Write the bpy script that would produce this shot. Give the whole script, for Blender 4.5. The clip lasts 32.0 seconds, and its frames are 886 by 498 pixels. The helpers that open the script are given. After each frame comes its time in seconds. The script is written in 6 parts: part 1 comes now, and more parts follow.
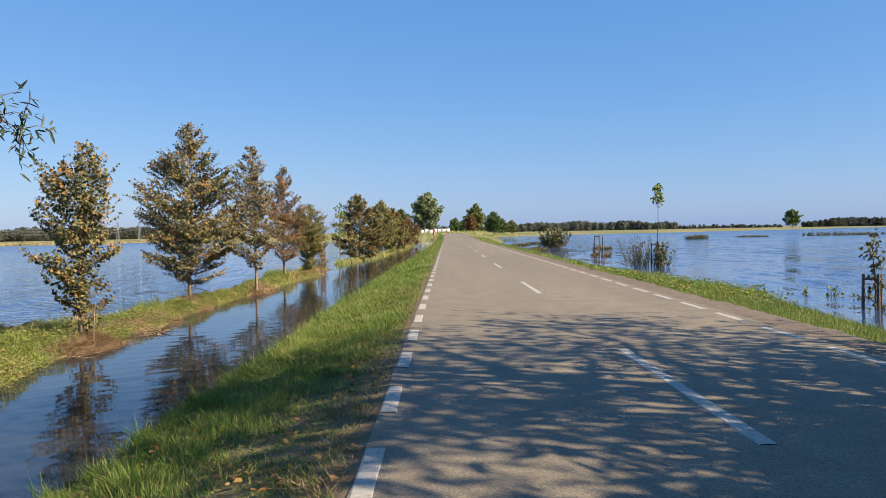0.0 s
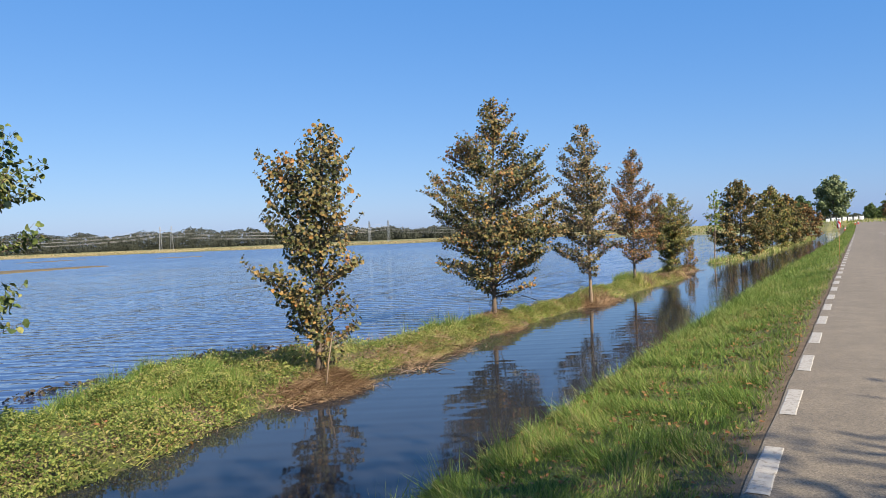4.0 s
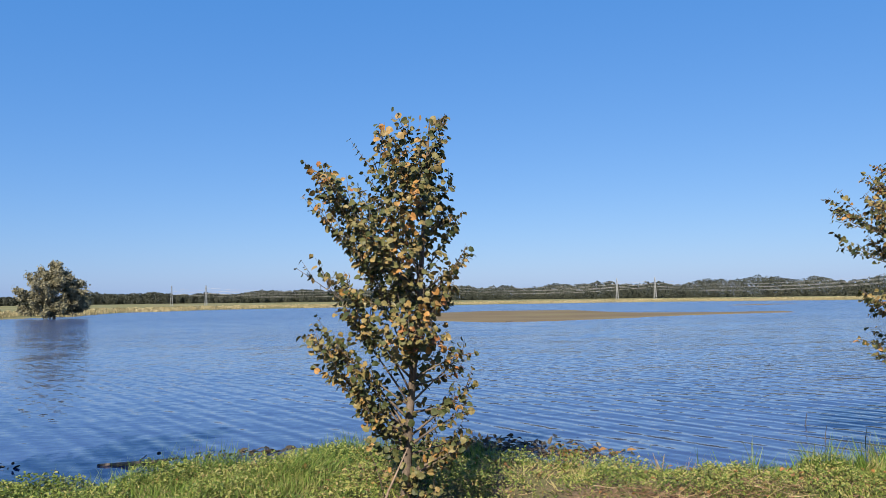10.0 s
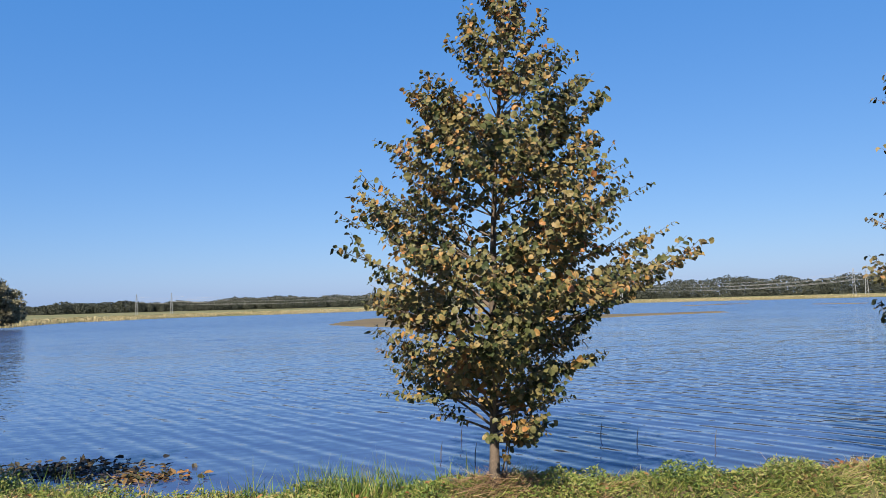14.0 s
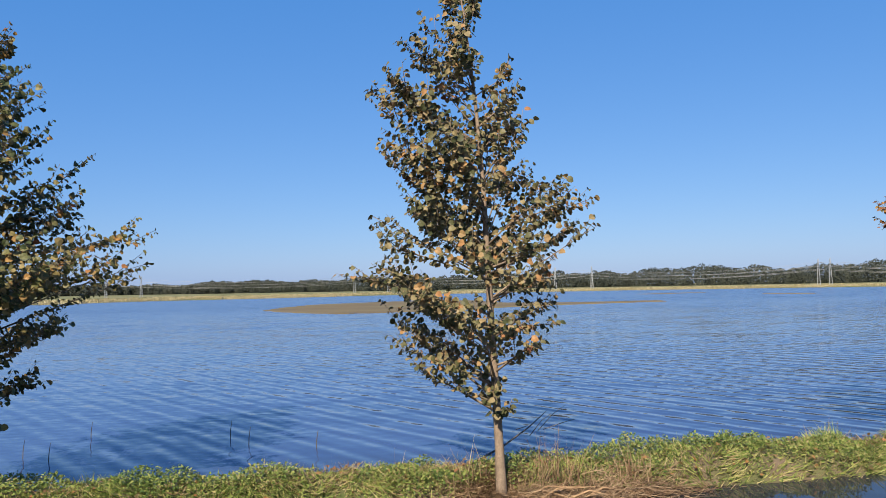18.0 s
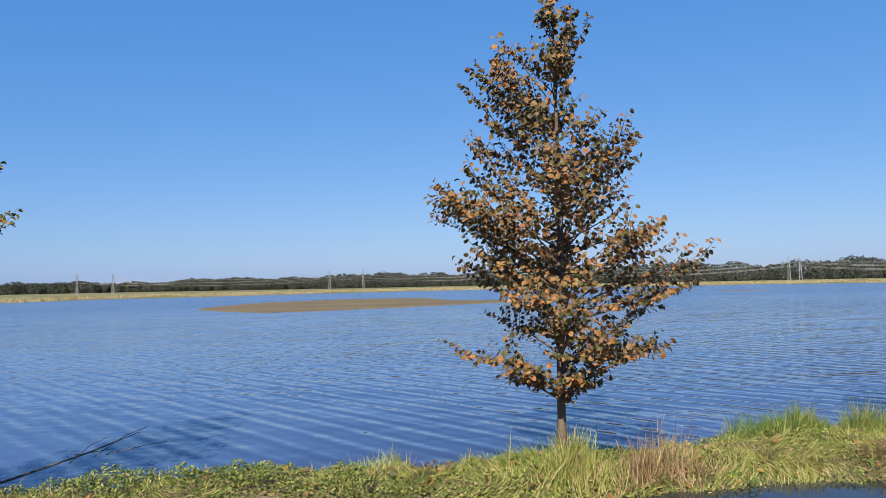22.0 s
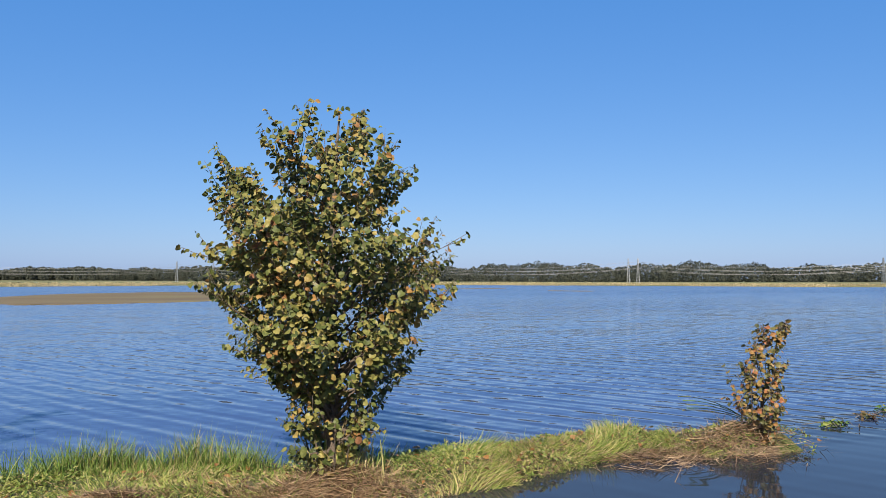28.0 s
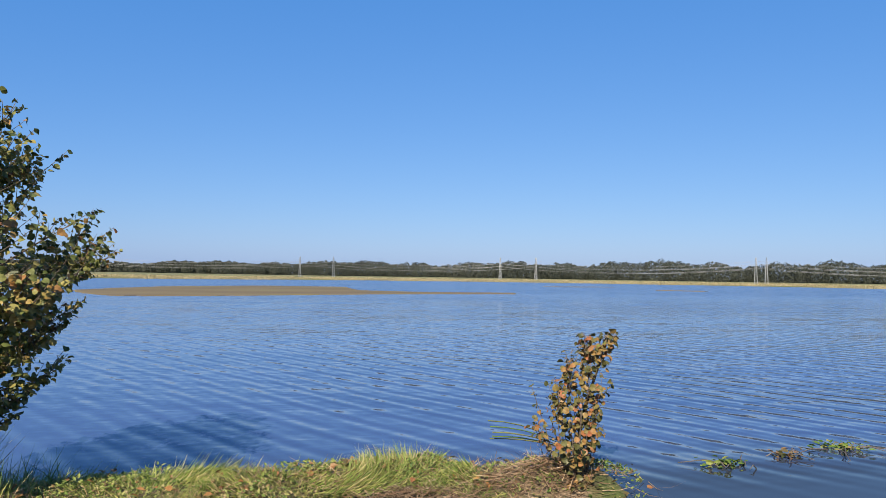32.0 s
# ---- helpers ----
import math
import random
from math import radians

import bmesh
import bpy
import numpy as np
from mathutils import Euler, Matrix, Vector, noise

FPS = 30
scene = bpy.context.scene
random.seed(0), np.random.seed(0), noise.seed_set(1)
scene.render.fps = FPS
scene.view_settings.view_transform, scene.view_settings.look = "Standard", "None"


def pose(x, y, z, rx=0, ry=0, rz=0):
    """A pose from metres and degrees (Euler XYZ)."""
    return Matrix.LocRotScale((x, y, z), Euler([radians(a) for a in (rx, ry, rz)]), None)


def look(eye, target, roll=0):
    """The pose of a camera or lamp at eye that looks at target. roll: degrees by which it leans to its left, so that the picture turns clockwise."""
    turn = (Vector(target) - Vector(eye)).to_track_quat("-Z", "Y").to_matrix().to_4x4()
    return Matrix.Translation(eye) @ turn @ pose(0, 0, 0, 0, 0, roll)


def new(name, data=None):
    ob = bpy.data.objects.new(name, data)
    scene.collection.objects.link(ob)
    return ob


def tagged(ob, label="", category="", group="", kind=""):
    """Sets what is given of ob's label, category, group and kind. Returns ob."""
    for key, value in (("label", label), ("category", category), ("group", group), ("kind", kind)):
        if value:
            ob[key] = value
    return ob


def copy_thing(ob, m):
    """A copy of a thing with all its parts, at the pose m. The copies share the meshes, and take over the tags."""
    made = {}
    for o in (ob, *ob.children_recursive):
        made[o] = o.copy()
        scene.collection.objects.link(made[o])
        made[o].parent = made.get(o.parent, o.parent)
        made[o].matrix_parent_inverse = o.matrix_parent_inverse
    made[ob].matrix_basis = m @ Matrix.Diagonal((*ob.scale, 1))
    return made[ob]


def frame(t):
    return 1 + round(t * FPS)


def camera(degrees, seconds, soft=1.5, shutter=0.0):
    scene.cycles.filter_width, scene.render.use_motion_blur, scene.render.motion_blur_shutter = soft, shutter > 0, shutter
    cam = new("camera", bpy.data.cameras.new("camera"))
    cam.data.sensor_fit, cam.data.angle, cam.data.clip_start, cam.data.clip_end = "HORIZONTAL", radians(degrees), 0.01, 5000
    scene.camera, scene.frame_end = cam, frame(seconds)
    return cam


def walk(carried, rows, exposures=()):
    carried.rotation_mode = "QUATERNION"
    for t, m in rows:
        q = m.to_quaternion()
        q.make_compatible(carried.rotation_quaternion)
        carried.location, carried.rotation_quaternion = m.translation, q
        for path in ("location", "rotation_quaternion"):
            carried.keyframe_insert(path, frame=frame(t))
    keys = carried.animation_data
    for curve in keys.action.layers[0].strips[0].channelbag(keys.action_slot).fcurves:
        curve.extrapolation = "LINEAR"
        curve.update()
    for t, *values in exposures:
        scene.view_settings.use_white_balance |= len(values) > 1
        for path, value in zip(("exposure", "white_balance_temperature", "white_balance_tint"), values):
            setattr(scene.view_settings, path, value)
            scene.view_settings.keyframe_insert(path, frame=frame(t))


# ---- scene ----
cam = camera(61.5, 32.0, soft=0.6)
PATH = [
    (0, (0.047, 1.27, 1.441), (0.046, 3.27, 1.395), -1.0),
    (0.5, (0.036, 2.007, 1.455), (0.039, 4.007, 1.412), -0.9),
    (1, (0.029, 2.685, 1.462), (0.026, 4.685, 1.421), -1.0),
    (1.5, (0.039, 3.366, 1.464), (0.023, 5.366, 1.413), -1.2),
    (2, (0.045, 4.033, 1.452), (-0.034, 6.03, 1.386), -1.4),
    (2.5, (0.053, 4.692, 1.452), (-0.141, 6.682, 1.387), -1.5),
    (3, (0.07, 5.343, 1.47), (-0.319, 7.304, 1.42), -2.0),
    (3.5, (0.076, 5.997, 1.501), (-0.609, 7.875, 1.46), -2.3),
    (4, (0.128, 6.645, 1.543), (-0.842, 8.394, 1.507), -2.2),
    (4.5, (0.273, 7.273, 1.595), (-0.966, 8.841, 1.547), -1.6),
    (6.5, (0.16, 9.907, 1.536), (-1.685, 10.678, 1.561), -0.9),
    (7, (0.16, 10.592, 1.533), (-1.744, 11.203, 1.579), -1.2),
    (7.5, (0.125, 11.279, 1.54), (-1.813, 11.767, 1.611), -1.4),
    (8, (0.105, 11.974, 1.549), (-1.848, 12.397, 1.632), -1.4),
    (8.5, (0.092, 12.661, 1.542), (-1.87, 13.041, 1.637), -1.3),
    (9, (0.116, 13.351, 1.538), (-1.853, 13.68, 1.648), -1.1),
    (9.5, (0.134, 14.009, 1.534), (-1.839, 14.31, 1.664), -0.7),
    (10, (0.156, 14.671, 1.529), (-1.821, 14.943, 1.661), -0.8),
    (10.5, (0.112, 15.307, 1.51), (-1.87, 15.542, 1.642), -0.9),
    (11, (0.103, 15.955, 1.497), (-1.881, 16.149, 1.649), -0.7),
    (12, (0.127, 17.298, 1.476), (-1.856, 17.5, 1.635), -1.6),
    (13, (0.116, 18.645, 1.478), (-1.86, 18.916, 1.621), -1.6),
    (13.5, (0.124, 19.315, 1.479), (-1.846, 19.627, 1.633), -1.6),
    (15.5, (0.266, 21.858, 1.442), (-1.699, 22.208, 1.557), -1.7),
    (16, (0.356, 22.464, 1.446), (-1.61, 22.809, 1.573), -1.0),
    (17, (0.585, 23.739, 1.478), (-1.38, 24.099, 1.587), -1.1),
    (17.5, (0.658, 24.411, 1.484), (-1.306, 24.776, 1.583), -1.5),
    (18, (0.69, 25.075, 1.487), (-1.273, 25.441, 1.59), -1.1),
    (18.5, (0.691, 25.738, 1.487), (-1.274, 26.098, 1.587), -0.9),
    (19, (0.678, 26.399, 1.489), (-1.286, 26.763, 1.589), -0.9),
    (19.5, (0.657, 27.073, 1.486), (-1.306, 27.442, 1.59), -0.7),
    (20, (0.632, 27.744, 1.485), (-1.33, 28.122, 1.59), -0.7),
    (20.5, (0.592, 28.405, 1.487), (-1.371, 28.777, 1.572), -1.0),
    (21, (0.546, 29.044, 1.484), (-1.419, 29.407, 1.565), -1.2),
    (22, (0.417, 30.325, 1.469), (-1.54, 30.725, 1.563), -1.2),
    (23, (0.301, 31.584, 1.45), (-1.641, 32.052, 1.538), -1.2),
    (23.5, (0.263, 32.179, 1.444), (-1.669, 32.69, 1.529), -0.9),
    (24, (0.236, 32.699, 1.443), (-1.685, 33.253, 1.52), -0.4),
    (24.5, (0.194, 33.174, 1.447), (-1.721, 33.746, 1.526), -0.3),
    (25, (0.204, 33.697, 1.436), (-1.712, 34.265, 1.508), -0.1),
    (25.5, (0.193, 34.213, 1.452), (-1.71, 34.824, 1.516), -0.0),
    (26, (0.152, 34.778, 1.458), (-1.73, 35.451, 1.52), 0.3),
    (26.5, (0.102, 35.368, 1.451), (-1.76, 36.094, 1.507), 0.2),
    (28.5, (-0.115, 37.761, 1.375), (-1.981, 38.476, 1.469), 0.0),
    (29, (-0.229, 38.322, 1.37), (-2.11, 38.997, 1.463), 0.2),
    (29.5, (-0.271, 38.909, 1.369), (-2.168, 39.536, 1.463), 0.4),
    (30, (-0.264, 39.485, 1.377), (-2.177, 40.058, 1.484), 0.5),
    (30.5, (-0.282, 40.032, 1.391), (-2.209, 40.553, 1.505), 0.4),
    (31, (-0.291, 40.552, 1.393), (-2.235, 41.012, 1.5), 0.4),
    (31.5, (-0.368, 40.927, 1.388), (-2.321, 41.346, 1.477), 0.6),
    (32, (-0.394, 41.262, 1.387), (-2.35, 41.672, 1.457), 0.8),
]
walk(cam, [(t, look(eye, target, roll)) for t, eye, target, roll in PATH], exposures=[(0, 1.12, 7450, 10), (2, 1.1, 7350, 10), (3, 1.06, 7100, 10), (4, 1.02, 6750, 10), (7, 1.0, 6800, 10), (9, 0.93, 6550, 10), (13, 0.9, 6500, 10), (22, 0.84, 6500, 10), (23.3, 0.84, 6500, 10), (23.8, 0.62, 6500, 10), (24.1, 0.64, 6500, 10), (24.8, 0.84, 6500, 10), (32, 0.86, 6450, 10)])

# ---- world, sun, exposure ----
SUN_AZ = math.atan2(0.90, -0.43)          # clockwise from +y
SUN_EL = radians(37)
world = bpy.data.worlds.new("sky_world")
scene.world = world
world.use_nodes = True
wn = world.node_tree
bg = wn.nodes["Background"]
sky = wn.nodes.new("ShaderNodeTexSky")
sky.sky_type = "NISHITA"
sky.sun_disc = False
sky.sun_elevation, sky.sun_rotation = SUN_EL, SUN_AZ
sky.altitude, sky.air_density, sky.dust_density, sky.ozone_density = 60, 1.0, 0.6, 1.6
# clear air: the sky's own colour plus an even blue
deep = wn.nodes.new("ShaderNodeMix")
deep.data_type, deep.blend_type = "RGBA", "ADD"
deep.inputs[0].default_value = 1.0
deep.inputs[7].default_value = (0.0, 2.2, 7.5, 1)
clear = wn.nodes.new("ShaderNodeMix")
clear.data_type, clear.blend_type = "RGBA", "MULTIPLY"
clear.inputs[0].default_value = 1.0
clear.inputs[7].default_value = (0.87, 0.85, 0.79, 1)
wn.links.new(sky.outputs[0], clear.inputs[6])
wn.links.new(clear.outputs[2], deep.inputs[6])
wn.links.new(deep.outputs[2], bg.inputs[0])
bg.inputs[1].default_value = 0.036
sun = new("sun", bpy.data.lights.new("sun", "SUN"))
sun.data.energy, sun.data.angle, sun.data.color = 5.0, radians(0.53), (1.0, 0.9, 0.75)
to_sun = Vector((math.sin(SUN_AZ) * math.cos(SUN_EL), math.cos(SUN_AZ) * math.cos(SUN_EL), math.sin(SUN_EL)))
sun.matrix_world = look(to_sun * 60, (0, 0, 0))

WATER = -0.60


# ---- materials ----
def nodes_of(name):
    m = bpy.data.materials.new(name)
    m.use_nodes = True
    nt = m.node_tree
    return m, nt, nt.nodes["Principled BSDF"]


def add(nt, kind, **kw):
    n = nt.nodes.new(kind)
    for k, v in kw.items():
        n.inputs[k].default_value = v
    return n


def ramp(nt, source, stops):
    r = nt.nodes.new("ShaderNodeValToRGB")
    el = r.color_ramp.elements
    while len(el) < len(stops):
        el.new(0.5)
    for e, (p, c) in zip(el, stops):
        e.position, e.color = p, (*c, 1)
    nt.links.new(source, r.inputs[0])
    return r.outputs[0]


def noise_of(nt, coord, scale, detail=4, rough=0.55, stretch=None):
    if stretch:
        mp = nt.nodes.new("ShaderNodeMapping")
        mp.inputs["Scale"].default_value = stretch
        nt.links.new(coord, mp.inputs[0])
        coord = mp.outputs[0]
    n = add(nt, "ShaderNodeTexNoise", Scale=scale, Detail=detail, Roughness=rough)
    nt.links.new(coord, n.inputs["Vector"])
    return n.outputs["Fac"]


def mixed(nt, fac, a, b, mode="MIX"):
    m = nt.nodes.new("ShaderNodeMix")
    m.data_type, m.blend_type = "RGBA", mode
    for sock, v in ((m.inputs[0], fac), (m.inputs[6], a), (m.inputs[7], b)):
        if isinstance(v, (int, float)):
            sock.default_value = v
        elif isinstance(v, tuple):
            sock.default_value = (*v, 1)
        else:
            nt.links.new(v, sock)
    return m.outputs[2]


def bump(nt, bsdf, height, strength, distance):
    b = add(nt, "ShaderNodeBump", Strength=strength, Distance=distance)
    nt.links.new(height, b.inputs["Height"])
    nt.links.new(b.outputs[0], bsdf.inputs["Normal"])


def place(nt):
    return nt.nodes.new("ShaderNodeNewGeometry").outputs["Position"]


def surface(name, stops, scale=6.0, fine=60.0, rough=0.8, bumpy=0.3, depth=0.01, metal=0.0):
    """A plain worn surface: coarse stains from the ramp, fine grain over it."""
    m, nt, b = nodes_of(name)
    p = nt.nodes.new("ShaderNodeTexCoord").outputs["Object"]
    coarse = ramp(nt, noise_of(nt, p, scale), stops)
    fine_n = noise_of(nt, p, fine, 3)
    g = ramp(nt, fine_n, [(0.3, (0.72, 0.72, 0.72)), (0.7, (1.15, 1.15, 1.15))])
    nt.links.new(mixed(nt, 1.0, coarse, g, "MULTIPLY"), b.inputs["Base Color"])
    b.inputs["Roughness"].default_value, b.inputs["Metallic"].default_value = rough, metal
    bump(nt, b, fine_n, bumpy, depth)
    return m


def leafy(name, stops, through_light=0.2, rough=0.5, patch=1.3):
    """Leaves: each one its own colour out of the ramp, shifted by place, with light shining through."""
    m, nt, b = nodes_of(name)
    geo = nt.nodes.new("ShaderNodeNewGeometry")
    pn = noise_of(nt, geo.outputs["Position"], patch, 2)
    mth = nt.nodes.new("ShaderNodeMath")
    mth.operation = "MULTIPLY_ADD"
    nt.links.new(pn, mth.inputs[0])
    mth.inputs[1].default_value = 0.9
    sub = nt.nodes.new("ShaderNodeMath")
    sub.operation = "MULTIPLY_ADD"
    nt.links.new(geo.outputs["Random Per Island"], sub.inputs[0])
    sub.inputs[1].default_value, sub.inputs[2].default_value = 0.8, -0.36
    nt.links.new(sub.outputs[0], mth.inputs[2])
    col = ramp(nt, mth.outputs[0], stops)
    grain = noise_of(nt, geo.outputs["Position"], 45, 2)
    col = mixed(nt, 1.0, col, ramp(nt, grain, [(0.25, (0.75, 0.75, 0.75)), (0.75, (1.2, 1.2, 1.2))]), "MULTIPLY")
    nt.links.new(col, b.inputs["Base Color"])
    b.inputs["Roughness"].default_value = rough
    b.inputs["Specular IOR Level"].default_value = 0.22
    t = nt.nodes.new("ShaderNodeBsdfTranslucent")
    nt.links.new(col, t.inputs[0])
    mx = nt.nodes.new("ShaderNodeMixShader")
    mx.inputs[0].default_value = through_light
    nt.links.new(b.outputs[0], mx.inputs[1])
    nt.links.new(t.outputs[0], mx.inputs[2])
    nt.links.new(mx.outputs[0], nt.nodes["Material Output"].inputs[0])
    return m


M_leaf_green = leafy("linden_leaf_green", [(0.1, (0.036, 0.06, 0.018)), (0.4, (0.095, 0.13, 0.038)), (0.65, (0.165, 0.19, 0.06)), (0.9, (0.26, 0.25, 0.085))], 0.18)
M_leaf_mixed = leafy("linden_leaf_turning", [(0.05, (0.034, 0.046, 0.016)), (0.3, (0.082, 0.088, 0.031)), (0.52, (0.152, 0.134, 0.052)), (0.74, (0.24, 0.172, 0.066)), (0.9, (0.34, 0.17, 0.05)), (1.0, (0.22, 0.08, 0.04))], 0.16)
M_leaf_orange = leafy("linden_leaf_autumn", [(0.05, (0.045, 0.05, 0.016)), (0.28, (0.1, 0.08, 0.032)), (0.48, (0.18, 0.11, 0.044)), (0.68, (0.27, 0.135, 0.046)), (0.86, (0.23, 0.092, 0.038)), (1.0, (0.3, 0.21, 0.06))], 0.16)
M_leaf_olive = leafy("linden_leaf_olive", [(0.05, (0.04, 0.056, 0.016)), (0.3, (0.095, 0.11, 0.03)), (0.52, (0.17, 0.168, 0.048)), (0.74, (0.26, 0.215, 0.064)), (0.9, (0.28, 0.15, 0.048)), (1.0, (0.18, 0.08, 0.04))], 0.17)
M_leaf_dry = leafy("linden_leaf_dry", [(0.05, (0.036, 0.044, 0.017)), (0.28, (0.088, 0.084, 0.035)), (0.5, (0.15, 0.128, 0.058)), (0.74, (0.225, 0.17, 0.082)), (0.9, (0.31, 0.16, 0.06)), (1.0, (0.21, 0.09, 0.05))], 0.15)
M_leaf_shoot = leafy("linden_leaf_shoot", [(0.05, (0.05, 0.055, 0.02)), (0.3, (0.12, 0.11, 0.036)), (0.5, (0.2, 0.15, 0.05)), (0.7, (0.28, 0.16, 0.055)), (0.9, (0.28, 0.1, 0.045)), (1.0, (0.15, 0.17, 0.045))], 0.2, 0.42, 6.0)
M_leaf_willow = leafy("willow_leaf", [(0.1, (0.05, 0.09, 0.03)), (0.6, (0.1, 0.15, 0.05)), (0.95, (0.16, 0.19, 0.08))], 0.25)
# willow leaf with shade put into its colour, for the hanging branches
M_leaf_willow_shaded = leafy("willow_leaf_shaded", [(0.1, (0.03, 0.045, 0.025)), (0.6, (0.055, 0.075, 0.04)), (0.95, (0.09, 0.105, 0.06))], 0.1)
M_leaf_dull = leafy("dull_bush_leaf", [(0.1, (0.05, 0.06, 0.025)), (0.5, (0.11, 0.115, 0.05)), (0.9, (0.19, 0.165, 0.08))], 0.15)
M_leaf_weed = leafy("weed_leaf", [(0.1, (0.07, 0.12, 0.02)), (0.45, (0.15, 0.22, 0.04)), (0.75, (0.24, 0.25, 0.06)), (1.0, (0.3, 0.2, 0.09))], 0.3, 0.6, 0.9)
M_grass = leafy("verge_grass_blade", [(0.05, (0.05, 0.095, 0.018)), (0.4, (0.12, 0.2, 0.035)), (0.7, (0.2, 0.26, 0.06)), (1.0, (0.34, 0.28, 0.12))], 0.3, 0.5, 0.6)
M_bank_grass = leafy("bank_grass_blade", [(0.05, (0.1, 0.16, 0.03)), (0.36, (0.22, 0.28, 0.06)), (0.6, (0.36, 0.36, 0.1)), (0.8, (0.5, 0.41, 0.2)), (1.0, (0.42, 0.29, 0.16))], 0.3, 0.55, 0.5)
M_herb = leafy("bank_herb_leaf", [(0.08, (0.065, 0.11, 0.025)), (0.42, (0.17, 0.22, 0.05)), (0.74, (0.29, 0.3, 0.085)), (0.94, (0.36, 0.29, 0.13)), (1.0, (0.28, 0.17, 0.09))], 0.3, 0.5, 0.7)
M_straw = leafy("dry_straw", [(0.1, (0.12, 0.068, 0.038)), (0.5, (0.26, 0.165, 0.092)), (0.9, (0.42, 0.3, 0.18))], 0.15, 0.7, 2.0)
M_reed = leafy("dry_reed", [(0.1, (0.2, 0.18, 0.09)), (0.5, (0.31, 0.26, 0.14)), (0.9, (0.4, 0.34, 0.2))], 0.1, 0.8, 0.05)
M_leaf_grey = leafy("grey_willow_leaf", [(0.1, (0.17, 0.165, 0.1)), (0.5, (0.26, 0.24, 0.155)), (0.9, (0.34, 0.31, 0.205))], 0.4, 0.8, 0.4)
# distance haze put into the leaf colour as grey; translucency flattens the shading
M_forest = leafy("hazed_foliage", [(0.1, (0.058, 0.067, 0.052)), (0.5, (0.072, 0.08, 0.062)), (0.9, (0.088, 0.092, 0.07))], 0.35, 1.0, 0.02)
# paler copy for the ridge, its thicker haze painted into the colour
M_hill = leafy("hazed_hill_foliage", [(0.1, (0.1, 0.115, 0.095)), (0.5, (0.125, 0.14, 0.115)), (0.9, (0.15, 0.165, 0.13))], 0.45, 1.0, 0.02)
M_bark = surface("linden_bark", [(0.3, (0.07, 0.052, 0.038)), (0.7, (0.16, 0.12, 0.088))], 9, 70, 0.9, 0.6, 0.01)
M_bark_pale = surface("pale_bark", [(0.3, (0.15, 0.105, 0.068)), (0.7, (0.26, 0.19, 0.13))], 9, 70, 0.85, 0.5, 0.008)
M_wood = surface("stake_wood", [(0.3, (0.2, 0.12, 0.06)), (0.7, (0.36, 0.23, 0.12))], 14, 90, 0.8, 0.4, 0.003)
M_grey_wood = surface("weathered_stake", [(0.3, (0.06, 0.05, 0.04)), (0.7, (0.14, 0.11, 0.09))], 14, 90, 0.85, 0.4, 0.004)
M_steel = surface("galvanised_steel", [(0.3, (0.3, 0.31, 0.31)), (0.7, (0.42, 0.43, 0.43))], 2, 30, 0.55, 0.1, 0.002, 0.5)
M_bag = surface("white_woven_bag", [(0.3, (0.72, 0.72, 0.7)), (0.7, (0.82, 0.82, 0.8))], 3, 60, 0.7, 0.3, 0.01)
M_red_plastic = surface("red_plastic", [(0.3, (0.6, 0.05, 0.03)), (0.7, (0.7, 0.08, 0.04))], 8, 60, 0.45, 0.1, 0.002)


def asphalt():
    m, nt, b = nodes_of("worn_asphalt")
    p = place(nt)
    big = noise_of(nt, p, 0.35, 4, 0.6, (1.0, 0.12, 1.0))
    base = ramp(nt, big, [(0.3, (0.152, 0.126, 0.09)), (0.7, (0.205, 0.171, 0.124))])
    stone = add(nt, "ShaderNodeTexVoronoi", Scale=95.0)
    nt.links.new(p, stone.inputs["Vector"])
    grit = ramp(nt, stone.outputs["Color"], [(0.1, (0.6, 0.6, 0.6)), (0.9, (1.3, 1.28, 1.25))])
    col = mixed(nt, 1.0, base, grit, "MULTIPLY")
    blot = ramp(nt, noise_of(nt, p, 2.3, 5, 0.65), [(0.35, (0.82, 0.82, 0.82)), (0.65, (1.08, 1.07, 1.05))])
    nt.links.new(mixed(nt, 1.0, col, blot, "MULTIPLY"), b.inputs["Base Color"])
    b.inputs["Roughness"].default_value = 0.78
    bump(nt, b, stone.outputs["Distance"], 0.35, 0.006)
    return m


def paint():
    m, nt, b = nodes_of("worn_road_paint")
    p = place(nt)
    wear = ramp(nt, noise_of(nt, p, 22, 5, 0.7), [(0.36, (0.2, 0.175, 0.14)), (0.47, (0.33, 0.305, 0.262)), (0.8, (0.39, 0.366, 0.316))])
    nt.links.new(wear, b.inputs["Base Color"])
    b.inputs["Roughness"].default_value = 0.7
    bump(nt, b, noise_of(nt, p, 150, 2), 0.3, 0.003)
    return m


